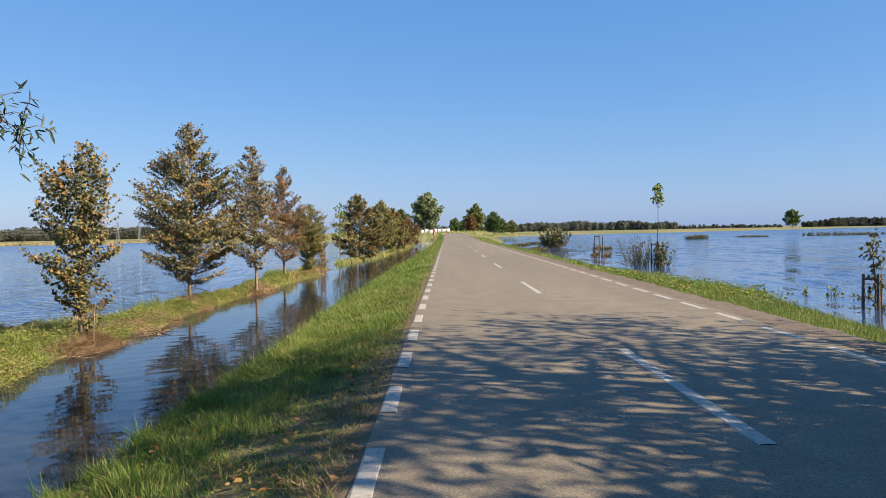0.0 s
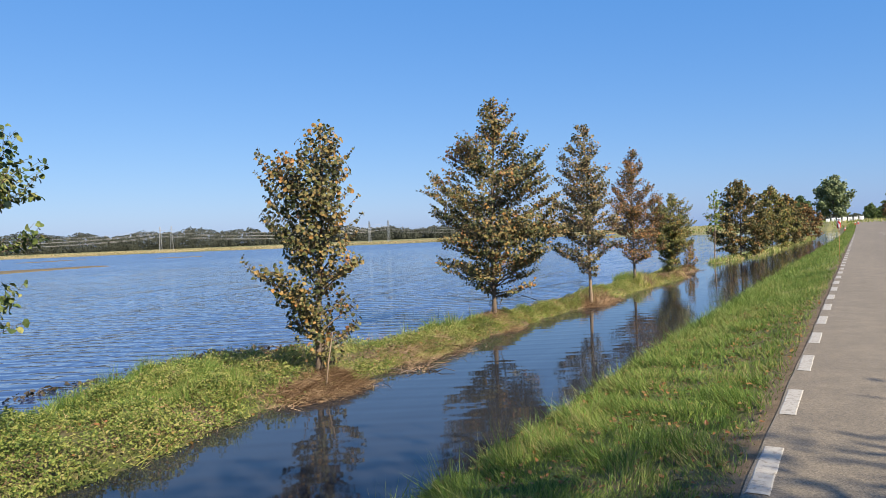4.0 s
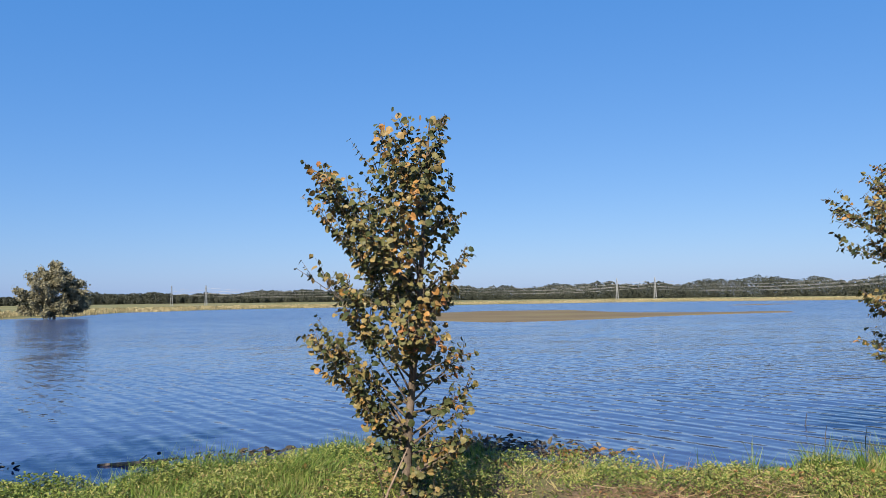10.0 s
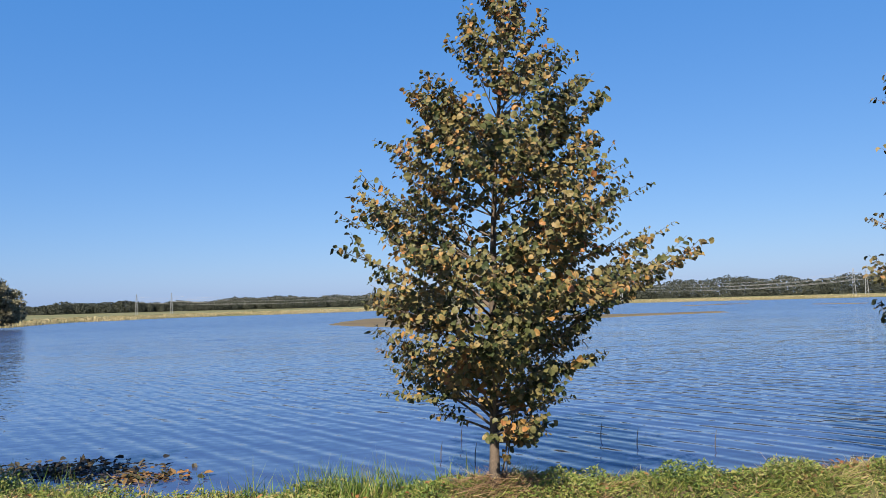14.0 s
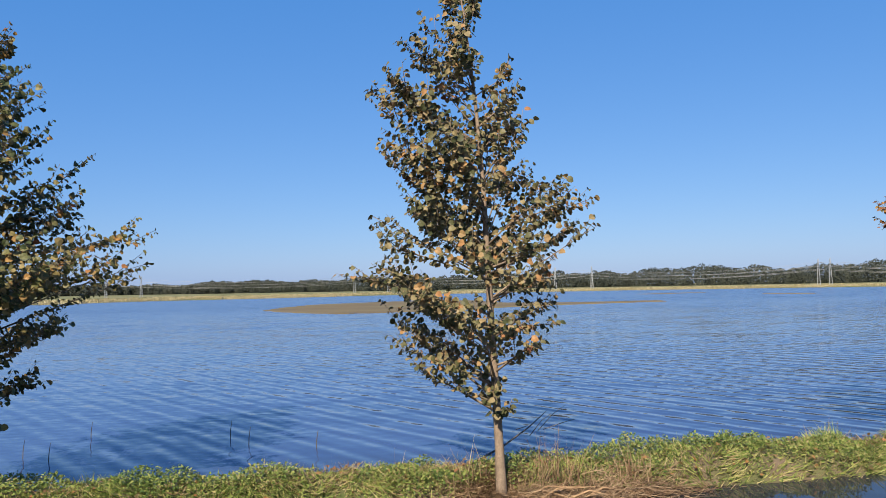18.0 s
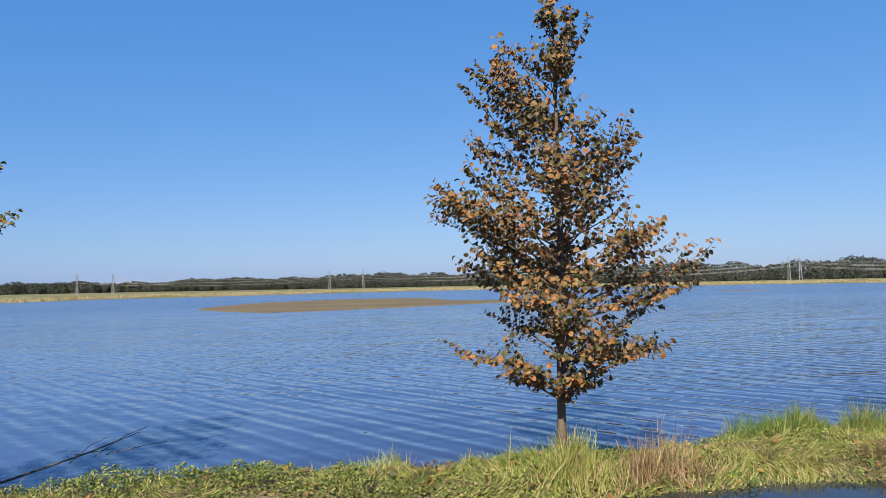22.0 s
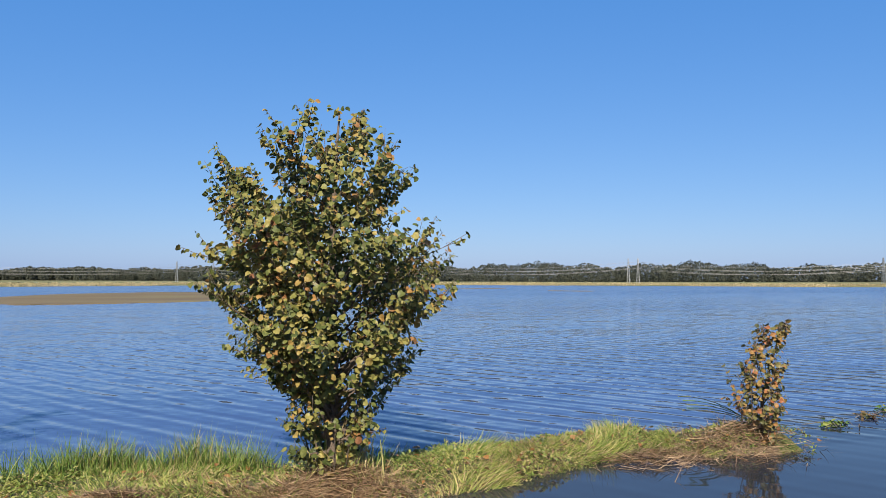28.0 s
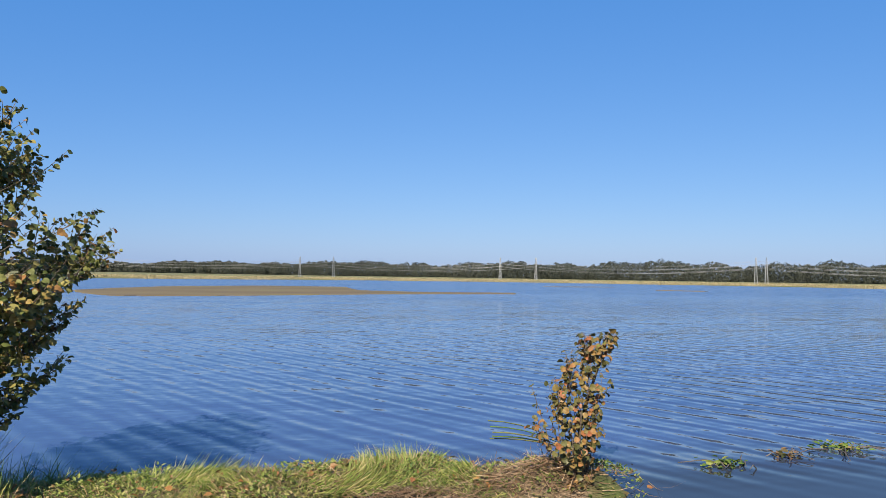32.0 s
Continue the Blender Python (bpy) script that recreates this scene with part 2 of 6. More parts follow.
def soil():
    """Bare soil, gravel by the asphalt, turf on the verges, mud under water and meadow far off."""
    m, nt, b = nodes_of("ground_soil_and_turf")
    p = place(nt)
    earth = ramp(nt, noise_of(nt, p, 4.5, 6, 0.65), [(0.3, (0.09, 0.062, 0.038)), (0.7, (0.19, 0.14, 0.09))])
    turf = ramp(nt, noise_of(nt, p, 7.0, 6, 0.7), [(0.25, (0.04, 0.055, 0.016)), (0.55, (0.085, 0.1, 0.03)), (0.8, (0.17, 0.14, 0.065))])
    cover = ramp(nt, noise_of(nt, p, 1.4, 5, 0.6), [(0.4, (0, 0, 0)), (0.6, (1, 1, 1))])
    col = mixed(nt, cover, earth, turf)
    shift = nt.nodes.new("ShaderNodeSeparateXYZ")
    nt.links.new(p, shift.inputs[0])
    worn = add(nt, "ShaderNodeMapRange", **{"From Min": -0.85, "From Max": -0.55})
    nt.links.new(shift.outputs[0], worn.inputs["Value"])
    col = mixed(nt, worn.outputs[0], col, earth)
    meadow = ramp(nt, noise_of(nt, p, 0.03, 5, 0.6, (1, 0.4, 1)), [(0.3, (0.1, 0.12, 0.042)), (0.6, (0.19, 0.17, 0.08)), (0.8, (0.28, 0.23, 0.125))])
    sep = nt.nodes.new("ShaderNodeSeparateXYZ")
    nt.links.new(p, sep.inputs[0])
    far = nt.nodes.new("ShaderNodeVectorMath")
    far.operation = "LENGTH"
    nt.links.new(p, far.inputs[0])
    mr = add(nt, "ShaderNodeMapRange", **{"From Min": 60.0, "From Max": 130.0})
    nt.links.new(far.outputs["Value"], mr.inputs["Value"])
    col = mixed(nt, mr.outputs[0], col, meadow)
    nt.links.new(col, b.inputs["Base Color"])
    b.inputs["Roughness"].default_value = 0.95
    b.inputs["Specular IOR Level"].default_value = 0.2
    bump(nt, b, noise_of(nt, p, 30, 5, 0.7), 0.6, 0.03)
    return m


def gravel():
    m, nt, b = nodes_of("shoulder_gravel")
    p = place(nt)
    v = add(nt, "ShaderNodeTexVoronoi", Scale=38.0)
    nt.links.new(p, v.inputs["Vector"])
    tone = ramp(nt, v.outputs["Color"], [(0.1, (0.06, 0.05, 0.04)), (0.6, (0.14, 0.11, 0.082)), (0.95, (0.27, 0.23, 0.19))])
    dirt = ramp(nt, noise_of(nt, p, 3.0, 5), [(0.35, (0.1, 0.072, 0.046)), (0.7, (0.17, 0.125, 0.084))])
    nt.links.new(mixed(nt, ramp(nt, noise_of(nt, p, 9, 4), [(0.4, (0, 0, 0)), (0.62, (1, 1, 1))]), dirt, tone), b.inputs["Base Color"])
    b.inputs["Roughness"].default_value = 0.92
    bump(nt, b, v.outputs["Distance"], 0.7, 0.02)
    return m


def mud():
    m, nt, b = nodes_of("wet_mud_flat")
    p = place(nt)
    nt.links.new(ramp(nt, noise_of(nt, p, 0.12, 6, 0.65, (1, 0.35, 1)), [(0.3, (0.085, 0.056, 0.022)), (0.55, (0.14, 0.1, 0.036)), (0.75, (0.15, 0.135, 0.045))]), b.inputs["Base Color"])
    b.inputs["Roughness"].default_value = 0.85
    bump(nt, b, noise_of(nt, p, 1.5, 4), 0.5, 0.1)
    return m


def water():
    """Flood water: wind ripples on the open lake, calmer in the ditch behind the bank."""
    m, nt, b = nodes_of("flood_water")
    p = place(nt)
    b.inputs["IOR"].default_value = 1.333
    sep = nt.nodes.new("ShaderNodeSeparateXYZ")
    nt.links.new(p, sep.inputs[0])
    away = nt.nodes.new("ShaderNodeMath")
    away.operation = "ABSOLUTE"
    nt.links.new(sep.outputs[0], away.inputs[0])
    # one dark neutral tone in the ditch, mottled blue on both lakes
    bed = add(nt, "ShaderNodeMapRange", **{"From Min": 9.0, "From Max": 7.2})
    nt.links.new(away.outputs[0], bed.inputs["Value"])
    lake_blue = ramp(nt, noise_of(nt, p, 0.25, 4, 0.6), [(0.35, (0.03, 0.05, 0.12)), (0.65, (0.044, 0.07, 0.155))])
    nt.links.new(mixed(nt, bed.outputs[0], lake_blue, (0.024, 0.026, 0.03)), b.inputs["Base Color"])
    # capillary ripples roughen the open water away from the road
    fine = add(nt, "ShaderNodeMapRange", **{"From Min": 14.0, "From Max": 90.0, "To Min": 0.05, "To Max": 0.2})
    nt.links.new(away.outputs[0], fine.inputs["Value"])
    nt.links.new(fine.outputs[0], b.inputs["Roughness"])
    # each ripple layer tilts the surface along its own heading; long crests run along the bank
    def ripple(scale, turn, squeeze, amount, detail):
        mp = nt.nodes.new("ShaderNodeMapping")
        mp.vector_type = "POINT"
        mp.inputs["Rotation"].default_value = (0, 0, radians(turn))
        mp.inputs["Scale"].default_value = (scale, scale * squeeze, 1)
        nt.links.new(p, mp.inputs[0])
        n = add(nt, "ShaderNodeTexNoise", Scale=1.0, Detail=detail, Roughness=0.55, Distortion=0.35)
        nt.links.new(mp.outputs[0], n.inputs["Vector"])
        c = nt.nodes.new("ShaderNodeMath")
        c.operation = "SUBTRACT"
        nt.links.new(n.outputs["Fac"], c.inputs[0])
        c.inputs[1].default_value = 0.5
        v = nt.nodes.new("ShaderNodeVectorMath")
        v.operation = "SCALE"
        a = radians(-turn)
        v.inputs[0].default_value = (math.cos(a) * amount, math.sin(a) * amount, 0)
        nt.links.new(c.outputs[0], v.inputs["Scale"])
        return v.outputs[0]

    def plus(a, b):
        v = nt.nodes.new("ShaderNodeVectorMath")
        v.operation = "ADD"
        nt.links.new(a, v.inputs[0])
        nt.links.new(b, v.inputs[1])
        return v.outputs[0]

    gust = ramp(nt, noise_of(nt, p, 0.05, 3, 0.5, (1.0, 0.5, 1.0)), [(0.35, (0.45, 0.45, 0.45)), (0.65, (1, 1, 1))])
    def train(length, turn, amount):
        mp = nt.nodes.new("ShaderNodeMapping")
        mp.inputs["Rotation"].default_value = (0, 0, radians(turn))
        nt.links.new(p, mp.inputs[0])
        w = add(nt, "ShaderNodeTexWave", Scale=0.314 / length, Distortion=5.0, Detail=3.0, **{"Detail Scale": 0.22})
        w.wave_type, w.bands_direction = "BANDS", "X"
        nt.links.new(mp.outputs[0], w.inputs["Vector"])
        c = nt.nodes.new("ShaderNodeMath")
        c.operation = "SUBTRACT"
        nt.links.new(w.outputs["Fac"], c.inputs[0])
        c.inputs[1].default_value = 0.5
        v = nt.nodes.new("ShaderNodeVectorMath")
        v.operation = "SCALE"
        v.inputs[0].default_value = (math.cos(radians(-turn)) * amount, math.sin(radians(-turn)) * amount, 0)
        nt.links.new(c.outputs[0], v.inputs["Scale"])
        return v.outputs[0]

    chop = plus(plus(ripple(3.0, 57, 0.2, 0.24, 3), ripple(7.0, 40, 0.4, 0.3, 3)), plus(ripple(9.0, -15, 0.5, 0.34, 3), ripple(12.0, 85, 0.5, 0.3, 3)))
    swell = plus(plus(train(0.28, 60, 0.1), train(0.5, 55, 0.115)), ripple(2.2, 57, 0.12, 0.26, 2))
    broad = plus(ripple(0.55, 78, 0.35, 0.5, 4), ripple(1.6, 100, 0.4, 0.4, 3))
    rollers = ripple(0.75, 18, 0.4, 0.32, 4)

    def across(lo, hi, at_lo, at_hi):
        mr = add(nt, "ShaderNodeMapRange", **{"From Min": lo, "From Max": hi, "To Min": at_lo, "To Max": at_hi})
        nt.links.new(sep.outputs[0], mr.inputs["Value"])
        return mr.outputs[0]

    def times(a, b):
        n = nt.nodes.new("ShaderNodeMath")
        n.operation = "MULTIPLY"
        nt.links.new(a, n.inputs[0])
        nt.links.new(b, n.inputs[1])
        return n.outputs[0]

    def grown(v, by):
        n = nt.nodes.new("ShaderNodeVectorMath")
        n.operation = "SCALE"
        nt.links.new(v, n.inputs[0])
        nt.links.new(by, n.inputs["Scale"])
        return n.outputs[0]

    # sheltered strip between the bank and the road; low swell by the bank, wind chop farther out, broad waves right of the road
    open_lake = across(-7.6, -6.6, 1.0, 0.1)
    by_bank = across(-34.0, -9.0, 0.25, 1.0)
    offshore = across(-9.5, -60.0, 0.4, 2.1)
    right = across(7.0, 16.0, 0.0, 1.5)
    lake = plus(grown(swell, times(open_lake, by_bank)), grown(chop, times(times(open_lake, offshore), gust)))
    waves = plus(plus(lake, grown(rollers, across(-16.0, -50.0, 0.0, 1.0))), grown(plus(broad, chop), right))
    upright = nt.nodes.new("ShaderNodeVectorMath")
    upright.operation = "ADD"
    nt.links.new(waves, upright.inputs[0])
    upright.inputs[1].default_value = (0, 0, 1)
    unit = nt.nodes.new("ShaderNodeVectorMath")
    unit.operation = "NORMALIZE"
    nt.links.new(upright.outputs[0], unit.inputs[0])
    nt.links.new(unit.outputs[0], b.inputs["Normal"])
    return m


M_asphalt, M_paint, M_soil, M_gravel, M_mud, M_water = asphalt(), paint(), soil(), gravel(), mud(), water()


# ---- helpers for meshes ----
def mesh_of(name, verts, faces, material, smooth=False):
    me = bpy.data.meshes.new(name)
    me.from_pydata([tuple(v) for v in verts] if not isinstance(verts, np.ndarray) else verts.tolist(), [],
                   faces.tolist() if isinstance(faces, np.ndarray) else faces)
    me.materials.append(material)
    if smooth:
        me.polygons.foreach_set("use_smooth", [True] * len(me.polygons))
    me.update()
    return me


def thing(name, at=(0, 0, 0), label="", category="", group="", kind="", turn=0.0):
    ob = new(name)
    ob.matrix_basis = pose(*at, 0, 0, turn)
    ob.empty_display_size = 0.2
    return tagged(ob, label, category, group, kind)


def part(name, me, parent, label="", at=(0, 0, 0)):
    ob = new(name, me)
    ob.parent = parent
    ob.location = at
    return tagged(ob, label)


def tube(points, radii, sides=6):
    """Vertices and faces of a tapered tube along points."""
    verts, faces = [], []
    pts = [Vector(p) for p in points]
    for i, p in enumerate(pts):
        d = (pts[min(i + 1, len(pts) - 1)] - pts[max(i - 1, 0)]).normalized()
        side = d.cross(Vector((0.31, 0.95, 0.1))).normalized()
        up = side.cross(d)
        for k in range(sides):
            a = 2 * math.pi * k / sides
            verts.append(p + (side * math.cos(a) + up * math.sin(a)) * radii[i])
        if i:
            o = (i - 1) * sides
            for k in range(sides):
                k2 = (k + 1) % sides
                faces.append((o + k, o + k2, o + sides + k2, o + sides + k))
    faces.append(tuple(range(sides - 1, -1, -1)))
    n = len(verts)
    faces.append(tuple(range(n - sides, n)))
    return verts, faces


def joined(pieces):
    verts, faces = [], []
    for v, f in pieces:
        o = len(verts)
        verts += list(v)
        faces += [tuple(i + o for i in face) for face in f]
    return verts, faces


def box(cx, cy, cz, sx, sy, sz, chamfer=0.0):
    """A box with its upright and upper edges chamfered."""
    c = min(chamfer, sx / 3, sy / 3, sz / 3)
    verts, faces = [], []
    for z, k in ((-sz / 2, 0), (sz / 2 - c, 0), (sz / 2, c)):
        x, y = sx / 2 - k, sy / 2 - k
        for px, py in ((x - c, -y), (x, -y + c), (x, y - c), (x - c, y), (-x + c, y), (-x, y - c), (-x, -y + c), (-x + c, -y)):
            verts.append((cx + px, cy + py, cz + z))
    for r in (0, 8):
        for k in range(8):
            faces.append((r + k, r + (k + 1) % 8, r + 8 + (k + 1) % 8, r + 8 + k))
    faces += [tuple(range(7, -1, -1)), tuple(range(16, 24))]
    return verts, faces


LEAF = np.array([(0, 0, 0), (0.36, 0.12, 0.10), (0.42, 0.5, 0.12), (0, 1.0, -0.05), (-0.42, 0.5, 0.12), (-0.36, 0.12, 0.10)])
LEAF_F = [(0, 1, 2, 3), (0, 3, 4, 5)]
# heart-shaped linden leaves: one nearly flat with a bent tip, one dry and curled
HEART = np.array([(0, 0, 0), (0.36, -0.03, 0.06), (0.53, 0.38, 0.08), (0.38, 0.76, -0.02), (0.03, 0.98, -0.18), (-0.38, 0.74, 0.04), (-0.53, 0.35, 0.13), (-0.34, -0.05, 0.05), (0, 0.45, 0.0)])
CURLED = np.array([(0, 0, 0), (0.24, -0.02, 0.2), (0.38, 0.33, 0.32), (0.28, 0.68, 0.22), (0.05, 0.86, -0.2), (-0.27, 0.66, 0.16), (-0.34, 0.36, 0.28), (-0.25, -0.04, 0.16), (0, 0.45, 0.0)])
HEART_F = [(0, 1, 2, 8), (8, 2, 3, 4), (0, 8, 6, 7), (8, 4, 5, 6)]
LONG = np.array([(0, 0, 0), (0.09, 0.3, 0.02), (0.07, 0.7, -0.03), (0, 1.0, -0.12), (-0.07, 0.7, -0.03), (-0.09, 0.3, 0.02)])
BLADE = np.array([(-0.5, 0, 0), (0.5, 0, 0), (-0.36, 0.5, 0.08), (0.36, 0.5, 0.08), (0, 1.0, 0.34)])
BLADE_F = [(0, 1, 3, 2), (2, 3, 4)]


def scatter(shape, faces, origins, along, normal, size, width):
    """Copies of a small shape: its y runs along, its z along normal; numpy arrays of one row each."""
    along = along / np.linalg.norm(along, axis=1, keepdims=True)
    side = np.cross(along, normal)
    side /= np.maximum(np.linalg.norm(side, axis=1, keepdims=True), 1e-6)
    nrm = np.cross(side, along)
    v = (origins[:, None, :] + shape[None, :, 0:1] * (side * width[:, None])[:, None, :]
         + shape[None, :, 1:2] * (along * size[:, None])[:, None, :] + shape[None, :, 2:3] * (nrm * size[:, None])[:, None, :])
    n, k = len(origins), len(shape)
    out = []
    offs = np.arange(n) * k
    for f in faces:
        out.append(offs[:, None] + np.array(f)[None, :])
    flat = []
    for group in out:
        flat += group.tolist()
    return v.reshape(-1, 3), flat


# ---- ground ----
def drift(y):
    return 0.005 * (y - 6.0)


NEAR_Y = [-30, 5, 11, 14, 17.5, 21, 27, 33, 36, 39, 40.2, 42.3, 43.0, 44.6, 45.6, 48, 52, 60, 75, 120]
NEAR_X = [-5.8, -5.9, -6.0, -6.35, -6.4, -6.6, -6.5, -6.3, -6.1, -6.1, -6.5, -7.2, -6.7, -6.6, -7.2, -7.2, -6.3, -5.5, -5.0, -4.4]
FAR_Y = [-30, 5, 8.5, 12, 13.2, 14.8, 16, 17.6, 20, 22, 26, 30.5, 33, 35.3, 37, 38.7, 41, 42.8, 44.4, 45.6, 48, 52, 60, 75, 120]
FAR_X = [-8.8, -8.8, -8.7, -9.3, -9.8, -10.6, -10.2, -9.0, -8.4, -8.0, -8.0, -8.2, -8.2, -8.7, -9.1, -8.4, -8.4, -8.7, -7.9, -7.4, -7.4, -7.8, -7.2, -6.4, -5.8]
SHORE = [(-41, -159), (-70, -80), (-92, -47), (-108, -35), (-126, -28), (-170, -32), (-197, -15), (-210, 13), (-221, 35), (-234, 61), (-236, 97), (-223, 138), (-188, 177), (-153, 202), (-122, 232), (-99, 277), (-73, 337), (-49, 420)]
SHORE_A = np.array([math.atan2(-x, y - 20) for x, y in SHORE])
SHORE_R = np.array([math.hypot(x, y - 20) for x, y in SHORE])


def ss(a, b, x):
    t = np.clip((x - a) / (b - a), 0, 1)
    return t * t * (3 - 2 * t)


def rise(y):
    return 1.45 * ss(105, 240, np.asarray(y, float))


def wob(x, y):
    return (np.sin(1.9 * x + 0.7 * y) + np.sin(0.9 * x - 1.7 * y + 1.3) + 0.6 * np.sin(3.7 * x + 3.1 * y) + 0.5 * np.sin(5.3 * y - 4.1 * x)) / 3.1


def height(x, y):
    x, y = np.asarray(x, float), np.asarray(y, float)
    u = x - drift(y)
    w = wob(x, y)
    bed = -1.5 + 0 * x
    # road embankment: left slope reaches the water 2.4 m from the line, right one 3.5 to 4.5 m
    lw = np.interp(y, [0, 25, 48, 90, 140, 400], [-2.95, -2.95, -2.75, -2.4, -2.0, -2.0]) + 0.12 * w
    rw = np.interp(y, [0, 14, 20, 24, 27, 32, 40, 65, 130], [8.0, 8.0, 8.8, 9.5, 9.6, 8.4, 8.2, 8.4, 8.6]) + 0.15 * w
    left = np.where(u > -0.54, -0.01, -0.01 + (u + 0.54) / (lw + 0.54) * (WATER + 0.04 - 0.02) + 0.03 * w * ss(-0.7, -1.2, u))
    right = np.where(u < 5.1, -0.04, -0.05 + np.clip((u - 5.1) / (rw - 5.1), 0, 3) ** 0.8 * (WATER + 0.05) + 0.025 * w)
    road = np.where(u < 2, left, right) + rise(y)
    h = np.maximum(bed, np.where((u < lw - 1.6) | (u > rw + 2.5), bed, road))
    # the planted bank
    n, f = np.interp(y, NEAR_Y, NEAR_X) + 0.13 * w, np.interp(y, FAR_Y, FAR_X) + 0.5
    c, r = (n + f) / 2, np.maximum((n - f) / 2, 0.05)
    top = np.where(y < 31, 0.19, np.where(y < 38, 0.13, np.where(y < 44.5, 0.1, np.where(y < 49, -0.25, 0.08)))) + 0.09 * w
    hump = (WATER + top) - np.maximum(top + 0.05, 0.05) * np.minimum(np.abs(x - c) / r, 4) ** 2.6
    hump = np.where(y > 122, bed, hump)
    for fx, fy in FEET:
        hump = hump + 0.13 * np.exp(-((x - fx) ** 2 + (y - fy) ** 2 * 0.6) / 0.16)
    h = np.maximum(h, np.maximum(hump, bed))
    # far land beyond the lake and the fields ahead
    a = np.arctan2(-x, y - 20)
    d = np.hypot(x, y - 20)
    R = np.interp(a, SHORE_A[::-1], SHORE_R[::-1])
    land = WATER + np.clip((d - R) * 0.06, -0.9, 0.3)
    land = np.where((a < -0.03) | (a > 2.9), bed, land)
    h = np.maximum(h, np.where(x < -5, land, bed))
    h = np.maximum(h, np.where(y > 150, WATER + np.clip((y - 185 + 12 * w) * 0.04, -0.9, 1.9), bed) + np.where((x < -60) | (x > 14), -9, 0))
    rl = WATER + np.clip((np.hypot(x, y) - np.interp(np.arctan2(x, y), [0.0, 0.06, 0.14, 0.3, 0.36, 0.44, 0.56, 1.2], [200, 230, 300, 340, 390, 450, 650, 650])) * 0.06, -0.9, 0.7)
    h = np.maximum(h, np.where(x > 9, rl, bed))
    h = np.maximum(h, np.where(y < -60, WATER + np.clip((-60 - y) * 0.03, 0, 0.5), bed))
    return h


FEET = [(-7.1, 9.8), (-6.75, 15.25), (-6.9, 21.6), (-6.42, 27.0), (-6.75, 33.1), (-6.72, 38.7), (-6.9, 43.9)]


def ladder(lo, hi, step, far_lo, far_hi, grow=1.13):
    c = list(np.arange(lo, hi + step / 2, step))
    s, v = step, hi
    while v < far_hi:
        s *= grow
        v += s
        c.append(v)
    s, v = step, lo
    while v > far_lo:
        s *= grow
        v -= s
        c.insert(0, v)
    return np.array(c)


gx = ladder(-11.5, 11.5, 0.22, -3200, 3200)
gy = ladder(-4.0, 62.0, 0.36, -3200, 4200)
X, Y = np.meshgrid(gx, gy)
Z = height(X, Y)
nx, ny = len(gx), len(gy)
idx = np.arange(nx * ny).reshape(ny, nx)
quads = np.stack([idx[:-1, :-1], idx[:-1, 1:], idx[1:, 1:], idx[1:, :-1]], -1).reshape(-1, 4)
ground = new("ground", mesh_of("ground", np.stack([X, Y, Z], -1).reshape(-1, 3), quads, M_soil, True))
tagged(ground, "earth and turf of verges, bank and far meadows", "ground", kind="structure")

S = 4000
wv = [(-S, -S, WATER), (S, -S, WATER), (S, S, WATER), (-S, S, WATER)]
tagged(new("water", mesh_of("water", wv, [(0, 1, 2, 3)], M_water)), "rippled blue flood water covering the meadows", "water", kind="structure")

# ---- road ----
road = thing("road", label="worn grey asphalt country road with dashed white markings", category="road", kind="structure")


def strip(x0, x1, z, y0, y1, thick, material, name, uneven=0.0, step=1.0):
    ys = np.arange(y0, y1 + 0.01, step)
    verts, faces = [], []
    rnd = random.Random(5)
    for i, y in enumerate(ys):
        a, b = x0 + drift(y) + rnd.uniform(-uneven, uneven), x1 + drift(y) + rnd.uniform(-uneven, uneven)
        zz = z + float(rise(y))
        verts += [(a, y, zz - thick), (a + 0.02, y, zz), (b - 0.02, y, zz), (b, y, zz - thick)]
        if i:
            o = (i - 1) * 4
            for k in range(3):
                faces.append((o + k, o + k + 4, o + k + 5, o + k + 1))
    return mesh_of(name, verts, faces, material)


part("carriageway", strip(-0.525, 4.8, 0.0, -40, 330, 0.10, M_asphalt, "carriageway", 0.012, 0.5), road)
part("gravel_shoulder", strip(4.75, 5.45, -0.02, -40, 160, 0.03, M_gravel, "gravel_shoulder", 0.09, 0.4), road, "strip of brown gravel beside the asphalt")


def dash(length, width, seed):
    rnd = random.Random(seed)
    n = 7
    verts, faces = [], []
    for i in range(n):
        y = length * i / (n - 1)
        e = 0.004
        l, r = -width / 2 + rnd.uniform(-e, e), width / 2 + rnd.uniform(-e, e)
        verts += [(l, y, 0), (l + 0.008, y, 0.005), (r - 0.008, y, 0.005), (r, y, 0)]
        if i:
            o = (i - 1) * 4
            for k in range(3):
                faces.append((o + k, o + k + 4, o + k + 5, o + k + 1))
    return mesh_of("marking", verts, faces, M_paint)


EDGE = [dash(1.0, 0.13, s) for s in range(4)]
LONG_EDGE = [dash(1.25, 0.12, s) for s in range(4, 8)]
CENTRE = dash(4.0, 0.13, 9)
for i in range(-4, 50):
    y = 5.22 + 1.985 * i
    part("edge_marking", EDGE[i % 4], road, at=(-0.425 + drift(y), y, float(rise(y))))
for i in range(-4, 54):
    y = 5.1 + 1.85 * i
    part("edge_marking", LONG_EDGE[i % 4], road, at=(4.58 + drift(y), y, float(rise(y))))
for i in range(-2, 9):
    y = 6.15 + 12.0 * i
    part("centre_marking", CENTRE, road, at=(2.17 + drift(y), y, float(rise(y))))


